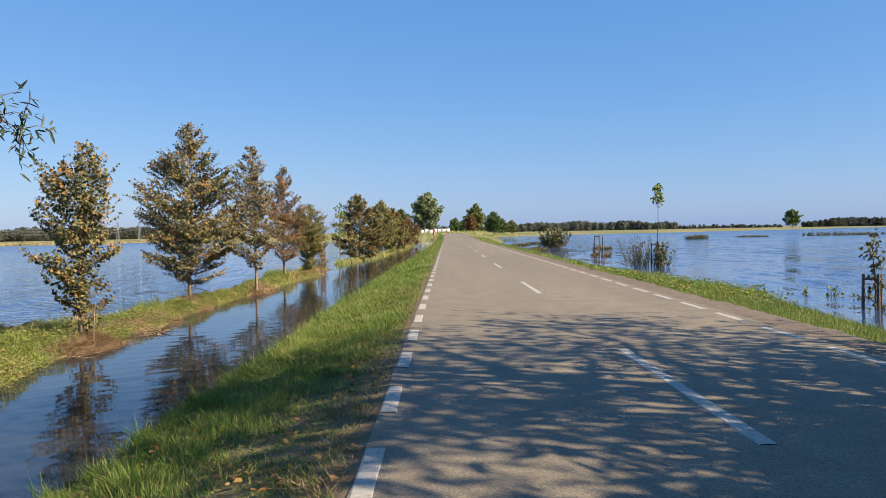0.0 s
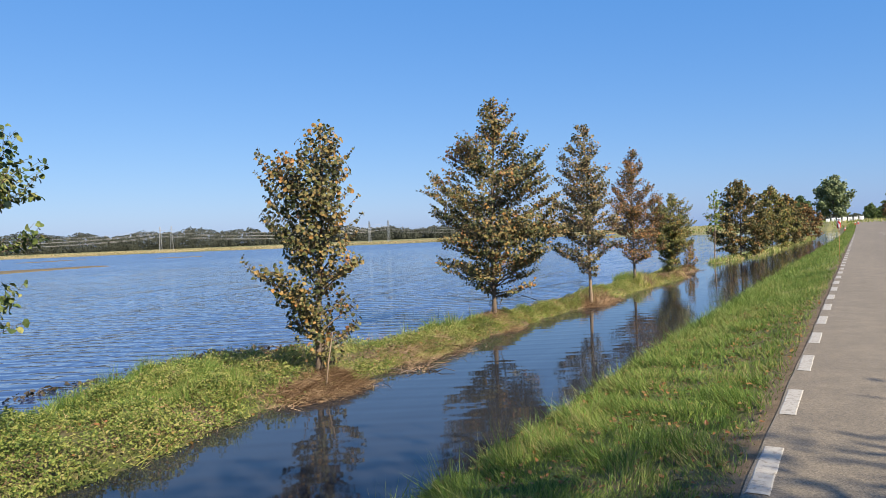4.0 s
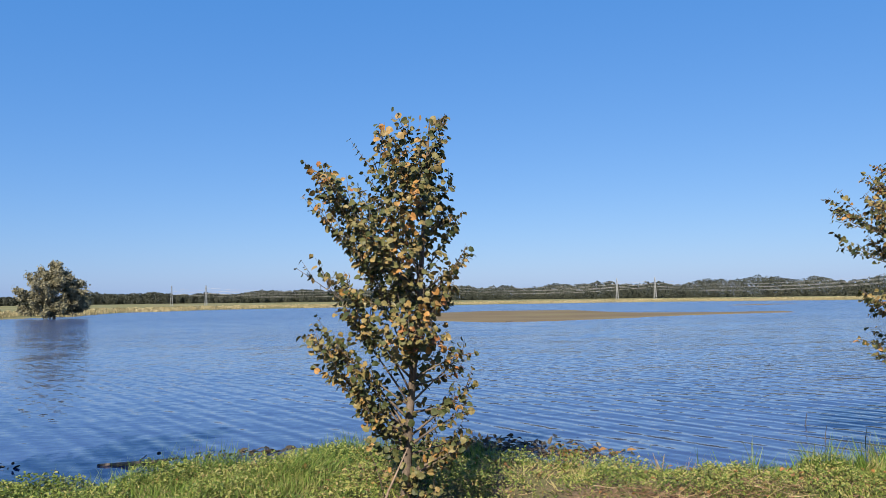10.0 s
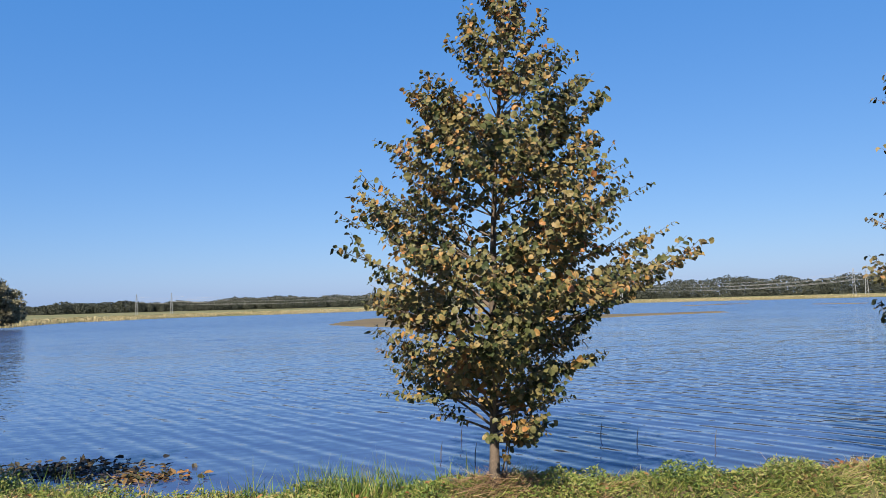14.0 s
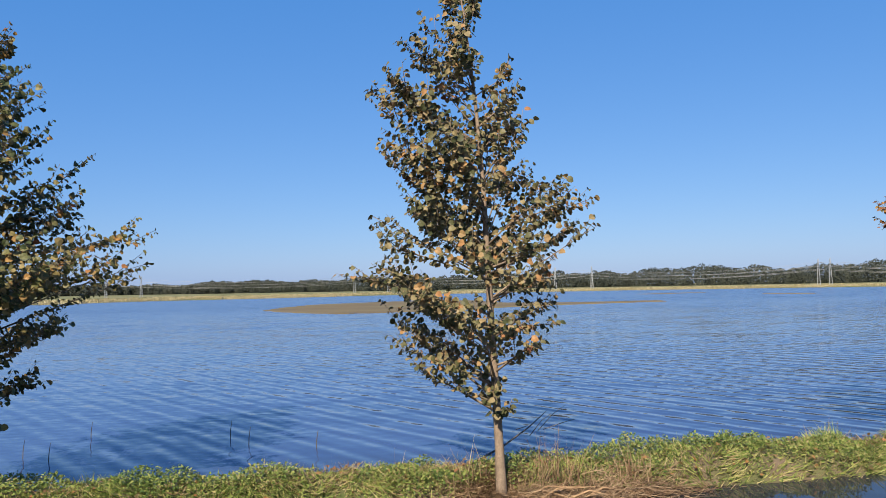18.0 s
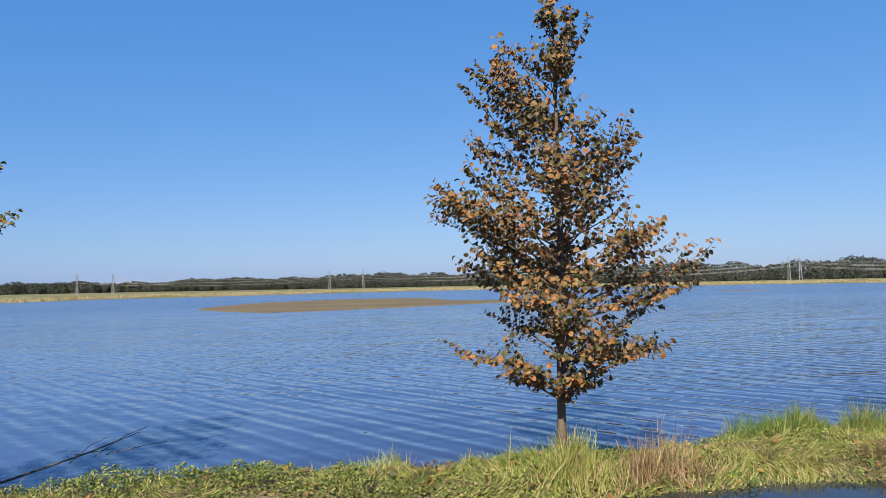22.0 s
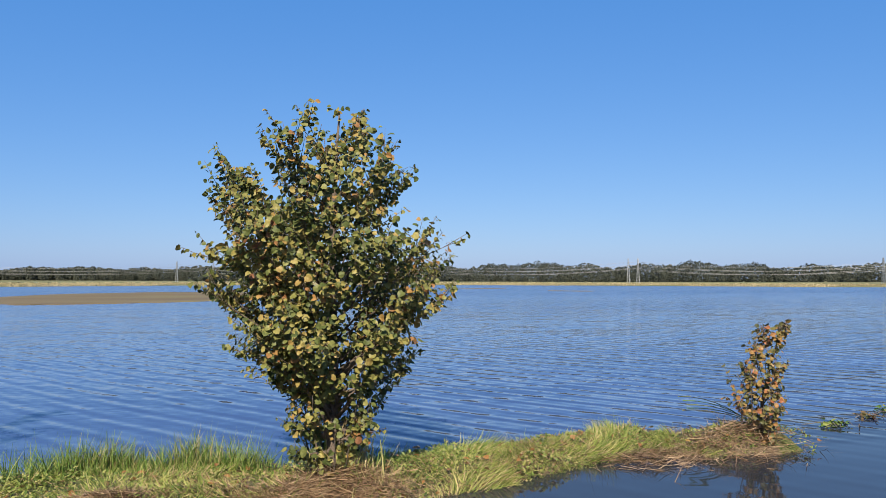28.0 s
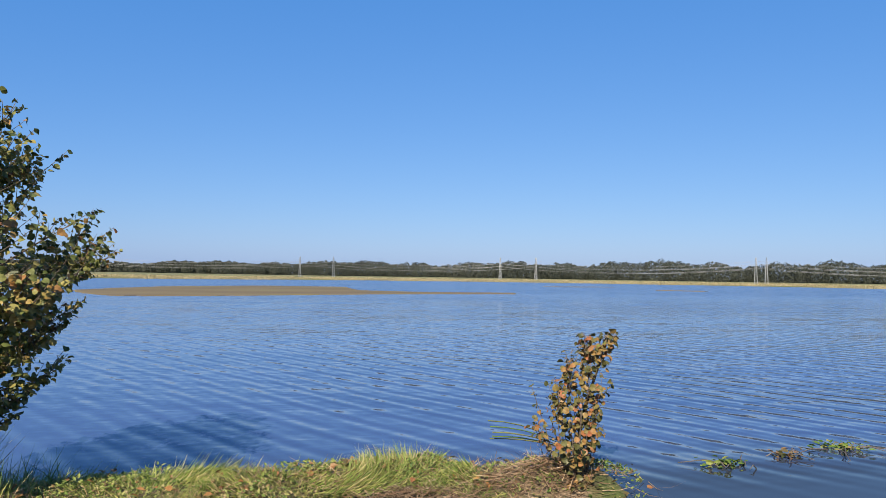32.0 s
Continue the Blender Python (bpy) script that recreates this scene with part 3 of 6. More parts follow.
# ---- trees ----
def leaves_on(points, rnd, size, spread, droop=0.55, shape=LEAF, wide=1.0):
    """Leaves round twig points; rnd is a numpy generator."""
    n = len(points)
    o = np.array(points) + rnd.normal(0, spread, (n, 3))
    along = rnd.normal(0, 0.65, (n, 3))
    along[:, 2] -= droop
    nrm = rnd.normal(0, 0.75, (n, 3)) + np.array((0.35, -0.2, 0.6))
    s = size * rnd.uniform(0.6, 1.25, n)
    if shape is not HEART:
        return scatter(shape, LEAF_F, o, along, nrm, s, s * wide)
    h = n * 3 // 5
    return joined([scatter(HEART, HEART_F, o[:h], along[:h], nrm[:h], s[:h], s[:h] * wide), scatter(CURLED, HEART_F, o[h:], along[h:], nrm[h:], s[h:], s[h:] * wide)])


def tree(name, at, tall, profile, n_limbs, n_leaves, leaf, leaf_mat, label, seed, clear=0.12, trunk_r=0.055, lean=(0, 0),
         bark=None, shape=LEAF, rise=0.75, group="", spread=0.06, wide=1.0, weep=0.0, twigs=5, category="tree", droop=0.55, low=0.0, shift=(0, 0), full=0.88):
    rnd, nr = random.Random(seed), np.random.default_rng(seed)
    bark = bark or M_bark
    th = thing(name, at, label, category, group)
    hs, rs = [p[0] for p in profile], [p[1] * full for p in profile]
    def axis(h):
        k = h / tall
        return Vector((lean[0] * k * k + 0.04 * math.sin(4 * k + seed), lean[1] * k * k + 0.04 * math.sin(5 * k + 2 * seed), h))
    steps = 10
    pts = [axis(tall * 0.97 * i / steps) for i in range(steps + 1)]
    rad = [trunk_r * (1.35 if i == 0 else 1) * (1 - 0.93 * i / steps) + 0.004 for i in range(steps + 1)]
    pts.insert(0, Vector((0, 0, -0.25)))
    rad.insert(0, trunk_r * 1.5)
    part("trunk", mesh_of("trunk", *tube(pts, rad, 8), bark, True), th)
    spots, weight = [], []
    for i in range(n_limbs):
        k0 = clear + (0.9 - clear) * ((i + rnd.random() * 0.6) / n_limbs) ** 1.05
        az = i * 2.39996 + rnd.uniform(-0.35, 0.35)
        start = axis(k0 * tall)
        k1 = min(0.99, k0 + 0.04 + 0.16 * rise * rnd.uniform(0.6, 1.3))
        up = (k1 - k0) * tall * min(1.0, 0.15 + 1.6 * k0) - low * max(0.0, 0.32 - k0) * tall
        reach = max(0.12, np.interp(k0 + up / tall + 0.03, hs, rs) * rnd.uniform(0.82, 1.22))
        out = Vector((math.cos(az), math.sin(az), 0))
        line, n = [], 5
        for j in range(n + 1):
            s = j / n
            q = start + (out * reach + Vector((*shift, 0)) * math.sin(3.1 * k0)) * s + Vector((0, 0, up * (s ** (1.25 - 0.4 * rise)) - weep * s * s * reach))
            q += Vector((rnd.uniform(-1, 1), rnd.uniform(-1, 1), rnd.uniform(-1, 1))) * 0.035 * reach * (j > 0)
            line.append(q)
        r0 = trunk_r * (0.42 - 0.25 * k0)
        pieces = [tube(line, [max(0.0035, r0 * (1 - 0.85 * j / n)) for j in range(n + 1)], 5)]
        for j in range(twigs):
            s = rnd.uniform(0.3, 0.95)
            b = line[int(s * n)].lerp(line[min(n, int(s * n) + 1)], s * n % 1)
            d = (out * rnd.uniform(0.2, 1) + Vector((rnd.uniform(-1, 1), rnd.uniform(-1, 1), rnd.uniform(-0.1, 1.0) - weep))).normalized()
            ln = reach * rnd.uniform(0.2, 0.48) + 0.08
            mid = b + d * ln * 0.5 + Vector((0, 0, 0.03))
            end = b + d * ln + Vector((0, 0, -0.03 - weep * ln * 0.6))
            pieces.append(tube([b, mid, end], [0.006, 0.004, 0.002], 3))
            for g in np.linspace(0.25, 1.08, 7):
                spots.append(b.lerp(mid, g * 2) if g < 0.5 else mid.lerp(end, g * 2 - 1))
        for g in np.linspace(0.3, 1.04, 9):
            spots.append(line[int(min(g, 0.999) * n)].lerp(line[min(n, int(min(g, 0.999) * n) + 1)], g * n % 1 if g < 1 else 1.1))
        weight += [reach + 0.08] * (len(spots) - len(weight))
        part("limb", mesh_of("limb", *joined(pieces), bark, True), th)
    for g in np.linspace(clear + 0.1, 1.0, 40):
        q = axis(g * tall)
        w = 0.3 * float(np.interp(g, hs, rs))
        spots.append(q + Vector((rnd.uniform(-w, w), rnd.uniform(-w, w), 0)))
        weight.append(0.5)
    arr = np.array([tuple(s) for s in spots])
    weight = np.array(weight) / sum(weight)
    pick = nr.choice(len(arr), n_leaves, p=weight)
    v, f = leaves_on(arr[pick], nr, leaf, spread, droop, shape, wide)
    cr = part("crown", mesh_of("crown", v, f, leaf_mat), th)
    tagged(cr, kind="stuff")
    return th


def base(x, y, sink=0.03):
    return (x, y, float(height(x, y)) - sink)


PLANTED = "young lindens planted along the bank"
# crown outlines: height over the foot, reach towards the start of the road, reach towards its end
G0 = [(0.05, 0.35, 0.45), (0.35, 0.42, 0.45), (0.6, 0.55, 0.52), (0.85, 0.8, 0.8), (1.05, 1.0, 1.3), (1.6, 1.3, 1.45), (1.8, 1.4, 1.6), (2.1, 1.35, 1.3), (2.35, 1.3, 1.48), (2.6, 1.25, 1.54), (2.85, 1.15, 1.25), (3.1, 1.0, 1.25), (3.4, 0.75, 0.95), (3.65, 0.5, 0.8), (3.9, 0.38, 0.7), (4.15, 0.18, 0.65), (4.5, -0.1, 0.4)]
G1 = [(0.05, 0.12, 0.3), (0.36, 0.2, 0.5), (0.5, 0.3, 0.64), (0.72, 0.42, 0.75), (0.9, 0.5, 0.6), (1.15, 0.82, 0.79), (1.4, 0.82, 0.72), (1.67, 1.0, 0.83), (1.94, 0.75, 0.64), (2.2, 0.97, 0.68), (2.4, 0.84, 0.71), (2.6, 0.72, 0.62), (2.8, 0.86, 0.69), (3.0, 0.86, 0.45), (3.23, 0.78, 0.42), (3.48, 0.4, 0.42), (3.7, -0.2, 0.42)]
G2 = [(0.45, 0.3, 0.5), (0.58, 0.5, 0.9), (0.8, 1.0, 1.2), (1.07, 1.02, 1.4), (1.35, 1.18, 1.37), (1.6, 1.4, 1.6), (1.9, 1.1, 1.75), (2.1, 1.26, 1.9), (2.3, 1.31, 1.95), (2.55, 1.47, 1.8), (2.75, 1.35, 1.5), (3.03, 1.21, 1.29), (3.3, 1.11, 1.3), (3.6, 1.0, 1.25), (3.9, 0.64, 0.94), (4.2, 0.45, 0.86), (4.42, 0.3, 0.75), (4.85, -0.04, 0.4)]
G3 = [(0.7, 0.26, 0.17), (0.9, 0.43, 0.23), (1.1, 0.79, 0.38), (1.27, 1.09, 0.56), (1.5, 1.16, 0.84), (1.7, 1.35, 0.85), (1.93, 1.26, 0.8), (2.16, 1.5, 0.77), (2.32, 1.3, 0.75), (2.5, 1.03, 1.0), (2.8, 1.35, 1.1), (3.1, 1.22, 0.78), (3.33, 1.18, 0.55), (3.6, 1.2, 0.6), (3.9, 1.1, 0.5), (4.18, 0.95, 0.1), (4.41, 0.7, -0.05), (4.9, 0.48, -0.12)]
G4 = [(0.56, 0.25, 0.23), (0.73, 0.51, 0.6), (0.9, 1.0, 0.86), (1.07, 1.25, 1.4), (1.25, 1.35, 0.95), (1.41, 1.1, 1.13), (1.64, 1.15, 1.27), (1.81, 0.9, 1.4), (2.0, 0.9, 1.34), (2.21, 1.02, 1.4), (2.5, 1.4, 0.75), (2.75, 1.2, 0.95), (2.9, 1.1, 0.88), (3.14, 0.95, 0.95), (3.37, 0.77, 0.5), (3.66, 0.9, 0.35), (4.0, 0.66, 0.31), (4.26, 0.39, 0.42), (4.6, 0.05, 0.17)]
G5 = [(0.04, 0.36, 0.3), (0.35, 0.45, 0.42), (0.58, 0.46, 0.48), (0.81, 0.46, 0.5), (1.0, 0.55, 0.45), (1.17, 0.84, 0.83), (1.35, 0.96, 0.94), (1.58, 0.92, 1.15), (1.8, 1.09, 1.2), (2.0, 1.09, 1.13), (2.23, 1.12, 1.15), (2.47, 1.15, 1.0), (2.7, 1.15, 0.77), (2.88, 1.03, 0.73), (3.06, 0.9, 0.59), (3.3, 0.7, 0.41), (3.52, 0.2, 0.27)]


def linden(at, crown, n_limbs, leaf, leaf_mat, label, seed, trunk_r=0.05, bark=None, steep=1.0, dense=1.0, stray=5, foot=0, name="linden_tree", category="tree"):
    """A young linden: limbs that rise to its own crown outline, shoots along them, round leaves in turn on each shoot."""
    rnd, nr = random.Random(seed), np.random.default_rng(seed)
    bark = bark or M_bark
    th = thing(name, at, label, category, PLANTED)
    hs = [c[0] for c in crown]
    mid = [(c[2] - c[1]) / 2 for c in crown]
    half = [(c[2] + c[1]) / 2 for c in crown]
    tall, clear = hs[-1], hs[0]
    tip = mid[-1]

    def axis(h):
        k = h / tall
        return Vector((0.05 * math.sin(4 * k + seed) * k, tip * k ** 1.4 + 0.035 * math.sin(6 * k + 2 * seed) * k, h))

    steps = 12
    pts = [Vector((0, 0, -0.25))] + [axis(tall * 0.98 * i / steps) for i in range(steps + 1)]
    rad = [trunk_r * 1.35] + [trunk_r * (1.2 if i == 0 else 1) * (1 - 0.92 * i / steps) ** 0.9 + 0.003 for i in range(steps + 1)]
    part("trunk", mesh_of("trunk", *tube(pts, rad, 9), bark, True), th)
    spots, dirs, outs = [], [], []

    def leafed(a, b, c, gap, first=0.1):
        """Leaves in turn on both sides of a bent shoot."""
        ln = (b - a).length + (c - b).length
        n = max(2, int(ln / gap))
        for i in range(n):
            g = first + (1.02 - first) * (i + rnd.uniform(0.1, 0.9)) / n
            p = a.lerp(b, g * 2) if g < 0.5 else b.lerp(c, g * 2 - 1)
            d = ((b - a) if g < 0.5 else (c - b)).normalized()
            w = d.cross(Vector((0, 0, 1)))
            w = (w.normalized() if w.length > 0.05 else Vector((1, 0, 0))) * (1 if i % 2 else -1)
            spots.append(tuple(p + w * rnd.uniform(0.008, 0.03) + Vector((0, 0, rnd.uniform(-0.03, 0.015)))))
            dirs.append(tuple(w * 0.7 + d * 0.45))
            o = p - axis(min(tall, max(0.0, p.z)))
            outs.append((o.x, o.y, 0.0))

    gap = 0.03 / dense
    for i in range(n_limbs + stray):
        loose = i >= n_limbs
        # limbs stand in groups of four, so that the crown has lobes and gaps
        lobe = i // 4
        if i % 4 == 0:
            turn, swell = lobe * 2.39996 + rnd.uniform(-0.5, 0.5), rnd.uniform(0.82, 1.1)
        k = (lobe * 4 + rnd.uniform(-3.5, 7.5)) / n_limbs if not loose else rnd.uniform(0.25, 0.95)
        he = clear + (tall * 0.985 - clear) * min(1.0, max(0.0, k)) ** 0.92
        az = turn + rnd.uniform(-0.55, 0.55)
        q = rnd.uniform(0.72, 1.02) * swell if not loose else rnd.uniform(1.02, 1.14)
        w, m = float(np.interp(he, hs, half)), float(np.interp(he, hs, mid))
        if loose and rnd.random() < 0.6:
            az = math.copysign(math.pi / 2, rnd.uniform(-1, 1)) + rnd.uniform(-0.5, 0.5)
        e = Vector((1.02 * w * math.cos(az) * q, m + w * math.sin(az) * q, he))
        run = math.hypot(e.x, e.y - axis(he).y)
        lift = math.tan(radians(rnd.uniform(-4, 24) + 38 * min(1.0, he / tall) ** 1.1)) * run * steep
        h0 = max(clear * 0.98, he - lift, 0.06)
        a = axis(min(h0, he + 0.06 * run, tall * 0.97))
        b = a.lerp(e, 0.52) + Vector((rnd.uniform(-0.08, 0.08), rnd.uniform(-0.08, 0.08), rnd.uniform(-0.06, 0.12))) * run
        n = 7
        line = [a * (1 - s) ** 2 + b * 2 * s * (1 - s) + e * s * s for s in np.linspace(0, 1, n + 1)]
        length = sum((line[j + 1] - line[j]).length for j in range(n))
        r0 = max(0.005, trunk_r * (0.40 - 0.26 * he / tall))
        pieces = [tube(line, [max(0.0022, r0 * (1 - 0.9 * j / n)) for j in range(n + 1)], 5)]
        ns = max(3, int(length / 0.13 * dense)) if not loose else 2
        for j in range(ns):
            s = 0.2 + 0.74 * (j + rnd.uniform(0.15, 0.85)) / ns
            p = line[int(s * n)].lerp(line[min(n, int(s * n) + 1)], s * n % 1)
            d = (line[min(n, int(s * n) + 1)] - line[int(s * n)]).normalized()
            w = d.cross(Vector((0, 0, 1)))
            w = (w.normalized() if w.length > 0.05 else Vector((1, 0, 0))) * (1 if j % 2 else -1)
            d2 = (d * rnd.uniform(0.5, 1.0) + w * rnd.uniform(0.5, 1.0) + Vector((0, 0, rnd.uniform(-0.25, 0.5)))).normalized()
            ln = (0.5 - 0.3 * s) * length * rnd.uniform(0.55, 1.1) + 0.05
            p1 = p + d2 * ln * 0.5 + Vector((0, 0, 0.02))
            p2 = p + d2 * ln + Vector((0, 0, 0.02 + 0.1 * ln))
            pieces.append(tube([p, p1, p2], [0.0045, 0.0032, 0.0016], 3))
            leafed(p, p1, p2, gap)
        leafed(line[3], line[5], line[7], gap if not loose else gap * 2.0)
        for j in range(2 if he > 0.35 * tall else 1):
            p = line[n - 1 - j]
            p2 = p + Vector((rnd.uniform(-0.06, 0.06) + 0.15 * (e.x - a.x), rnd.uniform(-0.06, 0.06) + 0.15 * (e.y - a.y), rnd.uniform(0.1, 0.26)))
            p2.z = min(p2.z, tall)
            p1 = p.lerp(p2, 0.5)
            pieces.append(tube([p, p1, p2], [0.004, 0.003, 0.0015], 3))
            leafed(p, p1, p2, gap * 1.15)
        part("limb", mesh_of("limb", *joined(pieces), bark, True), th)
    # short leafy spurs along the leader
    for g in np.arange(max(clear, 0.3) + 0.3, tall, 0.07 / dense):
        p = axis(g)
        a = rnd.uniform(0, 6.28)
        ln = 0.1 + 0.22 * float(np.interp(g, hs, half)) * rnd.random()
        d = Vector((math.cos(a), math.sin(a), rnd.uniform(0.3, 1.0))).normalized() * ln
        leafed(p, p + d * 0.5, p + d, gap)
    for i in range(foot):
        a, r = rnd.uniform(0, 6.28), rnd.uniform(0.03, 0.16)
        p = Vector((r * math.cos(a), r * math.sin(a), 0.0))
        c = p + Vector((math.cos(a) * rnd.uniform(0.05, 0.3), math.sin(a) * rnd.uniform(0.05, 0.3), rnd.uniform(0.35, 0.95)))
        b = p.lerp(c, 0.5) + Vector((0, 0, 0.05))
        part("basal_shoot", mesh_of("basal_shoot", *tube([p, b, c], [0.006, 0.004, 0.002], 4), bark), th)
        leafed(p, b, c, gap * 1.6, 0.2)
    o, al, ou = np.array(spots), np.array(dirs), np.array(outs)
    n = len(o)
    al = al + np.array((0, 0, -0.5)) + nr.normal(0, 0.3, (n, 3))
    ou /= np.maximum(np.linalg.norm(ou, axis=1, keepdims=True), 0.05)
    nm = ou * 0.75 + np.array((0.1, -0.05, 0.5)) + nr.normal(0, 0.4, (n, 3))
    sz = leaf * nr.uniform(0.62, 1.2, n)
    order = nr.permutation(n)
    h = order[: n * 2 // 3]
    c = order[n * 2 // 3:]
    v, f = joined([scatter(HEART, HEART_F, o[h], al[h], nm[h], sz[h], sz[h] * 1.02), scatter(CURLED, HEART_F, o[c], al[c], nm[c], sz[c], sz[c] * 1.15)])
    tagged(part("crown", mesh_of("crown", v, f, leaf_mat), th), kind="stuff")
    return th


linden(base(-7.1, 9.75), G0, 104, 0.064, M_leaf_green, "green young linden leafy down to the grassy bank", 21, 0.06, foot=14, dense=0.85)
linden(base(-6.8, 15.25), G1, 80, 0.059, M_leaf_mixed, "slim young linden with green and rust leaves on the bank", 12, 0.045, steep=1.4, foot=4, dense=0.85)
linden(base(-6.9, 21.57), G2, 126, 0.058, M_leaf_mixed, "broad cone-shaped linden turning yellow above bare dark trunk", 23, 0.046, stray=7, foot=3, dense=0.92)
linden((-6.42, 26.93, -0.42), G3, 102, 0.058, M_leaf_dry, "open linden with brownish leaves and pale bare trunk", 24, 0.044, M_bark_pale, dense=0.84, stray=8)
linden((-6.75, 32.97, -0.26), G4, 98, 0.054, M_leaf_orange, "pointed linden with orange-brown autumn leaves on the bank", 15, 0.043, dense=0.9, stray=9)
linden((-6.72, 38.72, -0.56), G5, 100, 0.055, M_leaf_olive, "small dense olive-green linden with leafy shoots at its foot", 16, 0.055, steep=1.4, foot=26)
G6 = [(0.04, 0.2, 0.2), (0.2, 0.45, 0.35), (0.4, 0.55, 0.35), (0.6, 0.4, 0.25), (0.8, 0.28, 0.24), (1.0, 0.16, 0.3), (1.2, 0.0, 0.36), (1.42, -0.1, 0.42)]
linden((-6.92, 43.9, -0.56), G6, 24, 0.056, M_leaf_shoot, "broken linden stump sprouting sparse orange and green leaves", 17, 0.024, steep=2.4, dense=0.8, stray=4, foot=14, name="linden_shoot", category="shrub")
tree("linden_sapling", base(-7.1, 52.5), 4.2, [(0.5, 0.3), (0.7, 0.6), (0.9, 0.5), (1, 0.2)], 12, 300, 0.12, M_leaf_weed, "thin pale sapling with sparse leaves on the flooded bank", 18, 0.4, 0.04, bark=M_bark_pale, group=PLANTED)
PD = [(0.0, 0.7), (0.1, 1.4), (0.3, 2.0), (0.5, 1.9), (0.7, 1.5), (0.9, 0.8), (1, 0.2)]
tree("linden_tree", base(-6.2, 56.5), 4.9, PD, 60, 13000, 0.11, M_leaf_mixed, "dense dark linden bush standing at the flooded bank", 19, 0.03, 0.06, group=PLANTED)
tree("linden_tree", base(-5.9, 73.0), 5.2, PD, 56, 10000, 0.13, M_leaf_olive, "dense olive linden farther down the flooded bank", 20, 0.03, 0.06, group=PLANTED)
tree("linden_tree", base(-5.5, 84.0), 4.8, PD, 50, 9000, 0.14, M_leaf_mixed, "bushy linden beside the flooded ditch in the distance", 21, 0.03, 0.06, group=PLANTED)
tree("linden_tree", base(-5.1, 108.0), 4.2, PD, 40, 5500, 0.15, M_leaf_orange, "small rust-brown linden bush in the distance", 22, 0.03, 0.05, group=PLANTED)

# ---- willows ----
WP = [(0.1, 2.5), (0.25, 5.0), (0.45, 5.4), (0.65, 4.9), (0.85, 3.4), (1, 1.0)]
tree("willow_tree", base(9.6, 4.4), 12.5, WP, 60, 10500, 0.28, M_leaf_willow, "tall willow on the verge shading the road", 31, 0.18, 0.26, shape=LONG, wide=1.6, spread=0.3, twigs=6, weep=0.1, rise=0.6)
# added bushes, never in view: they only deepen the shade on the road
BUSH = [(0.0, 1.0), (0.3, 2.0), (0.55, 2.5), (0.8, 2.0), (0.93, 1.2), (1, 0.4)]
for x, y, tall, seed, n in ((8.1, 2.8, 5.6, 33, 24000), (8.5, 6.0, 4.6, 34, 7000), (8.7, 0.4, 5.6, 35, 20000)):
    tree("willow_bush", base(x, y), tall, BUSH, 56, n, 0.21, M_leaf_willow, "unseen willow bush added to deepen the road shade", seed, 0.15, 0.09, shape=LONG, wide=1.9, spread=0.17, category="bush", rise=0.9)
WL = [(0.1, 0.6), (0.3, 1.8), (0.5, 2.2), (0.7, 2.0), (0.9, 1.2), (1, 0.3)]
willow = tree("willow_tree", base(-7.3, 4.4), 7.0, WL, 30, 3000, 0.15, M_leaf_willow, "weeping willow leaning over the ditch from the bank", 32, 0.2, 0.14, shape=LONG, wide=1.3, spread=0.12, weep=0.3, full=0.8)


def hanging_branch(parent, start, bend, end, seed):
    """A long limb that reaches out and hangs, with its own long leaves."""
    rnd, nr = random.Random(seed), np.random.default_rng(seed)
    o = parent.matrix_basis.translation
    a, b, c = (Vector(p) - o for p in (start, bend, end))
    line = [a * (1 - s) ** 2 + b * 2 * s * (1 - s) + c * s * s for s in np.linspace(0, 1, 12)]
    pieces, spots = [tube(line, [0.03 * (1 - 0.93 * i / 11) for i in range(12)], 5)], []
    for i in range(48):
        s = rnd.uniform(0.58, 1.0)
        q = line[min(10, int(s * 11))].lerp(line[min(11, int(s * 11) + 1)], s * 11 % 1)
        d = Vector((rnd.uniform(-0.7, 0.7), rnd.uniform(-0.7, 0.7), rnd.uniform(-0.9, 0.9))).normalized()
        e = q + d * rnd.uniform(0.12, 0.36)
        pieces.append(tube([q, q.lerp(e, 0.5) + Vector((0, 0, 0.03)), e], [0.005, 0.004, 0.002], 3))
        spots += [q.lerp(e, g) for g in np.linspace(0.15, 1, 8)]
    part("limb", mesh_of("limb", *joined(pieces), M_bark, True), parent)
    arr = np.array([tuple(p) for p in spots])
    arr = np.concatenate([arr, arr])
    part("hanging_foliage", mesh_of("hanging_foliage", *leaves_on(arr, nr, 0.085, 0.02, 0.3, LONG, 1.2), M_leaf_willow_shaded), parent)


hanging_branch(willow, (-7.2, 4.5, 3.4), (-4.2, 6.2, 3.0), (-2.88, 6.5, 2.2), 5)
hanging_branch(willow, (-7.2, 4.6, 4.8), (-6.2, 7.8, 6.2), (-6.0, 9.3, 3.35), 6)

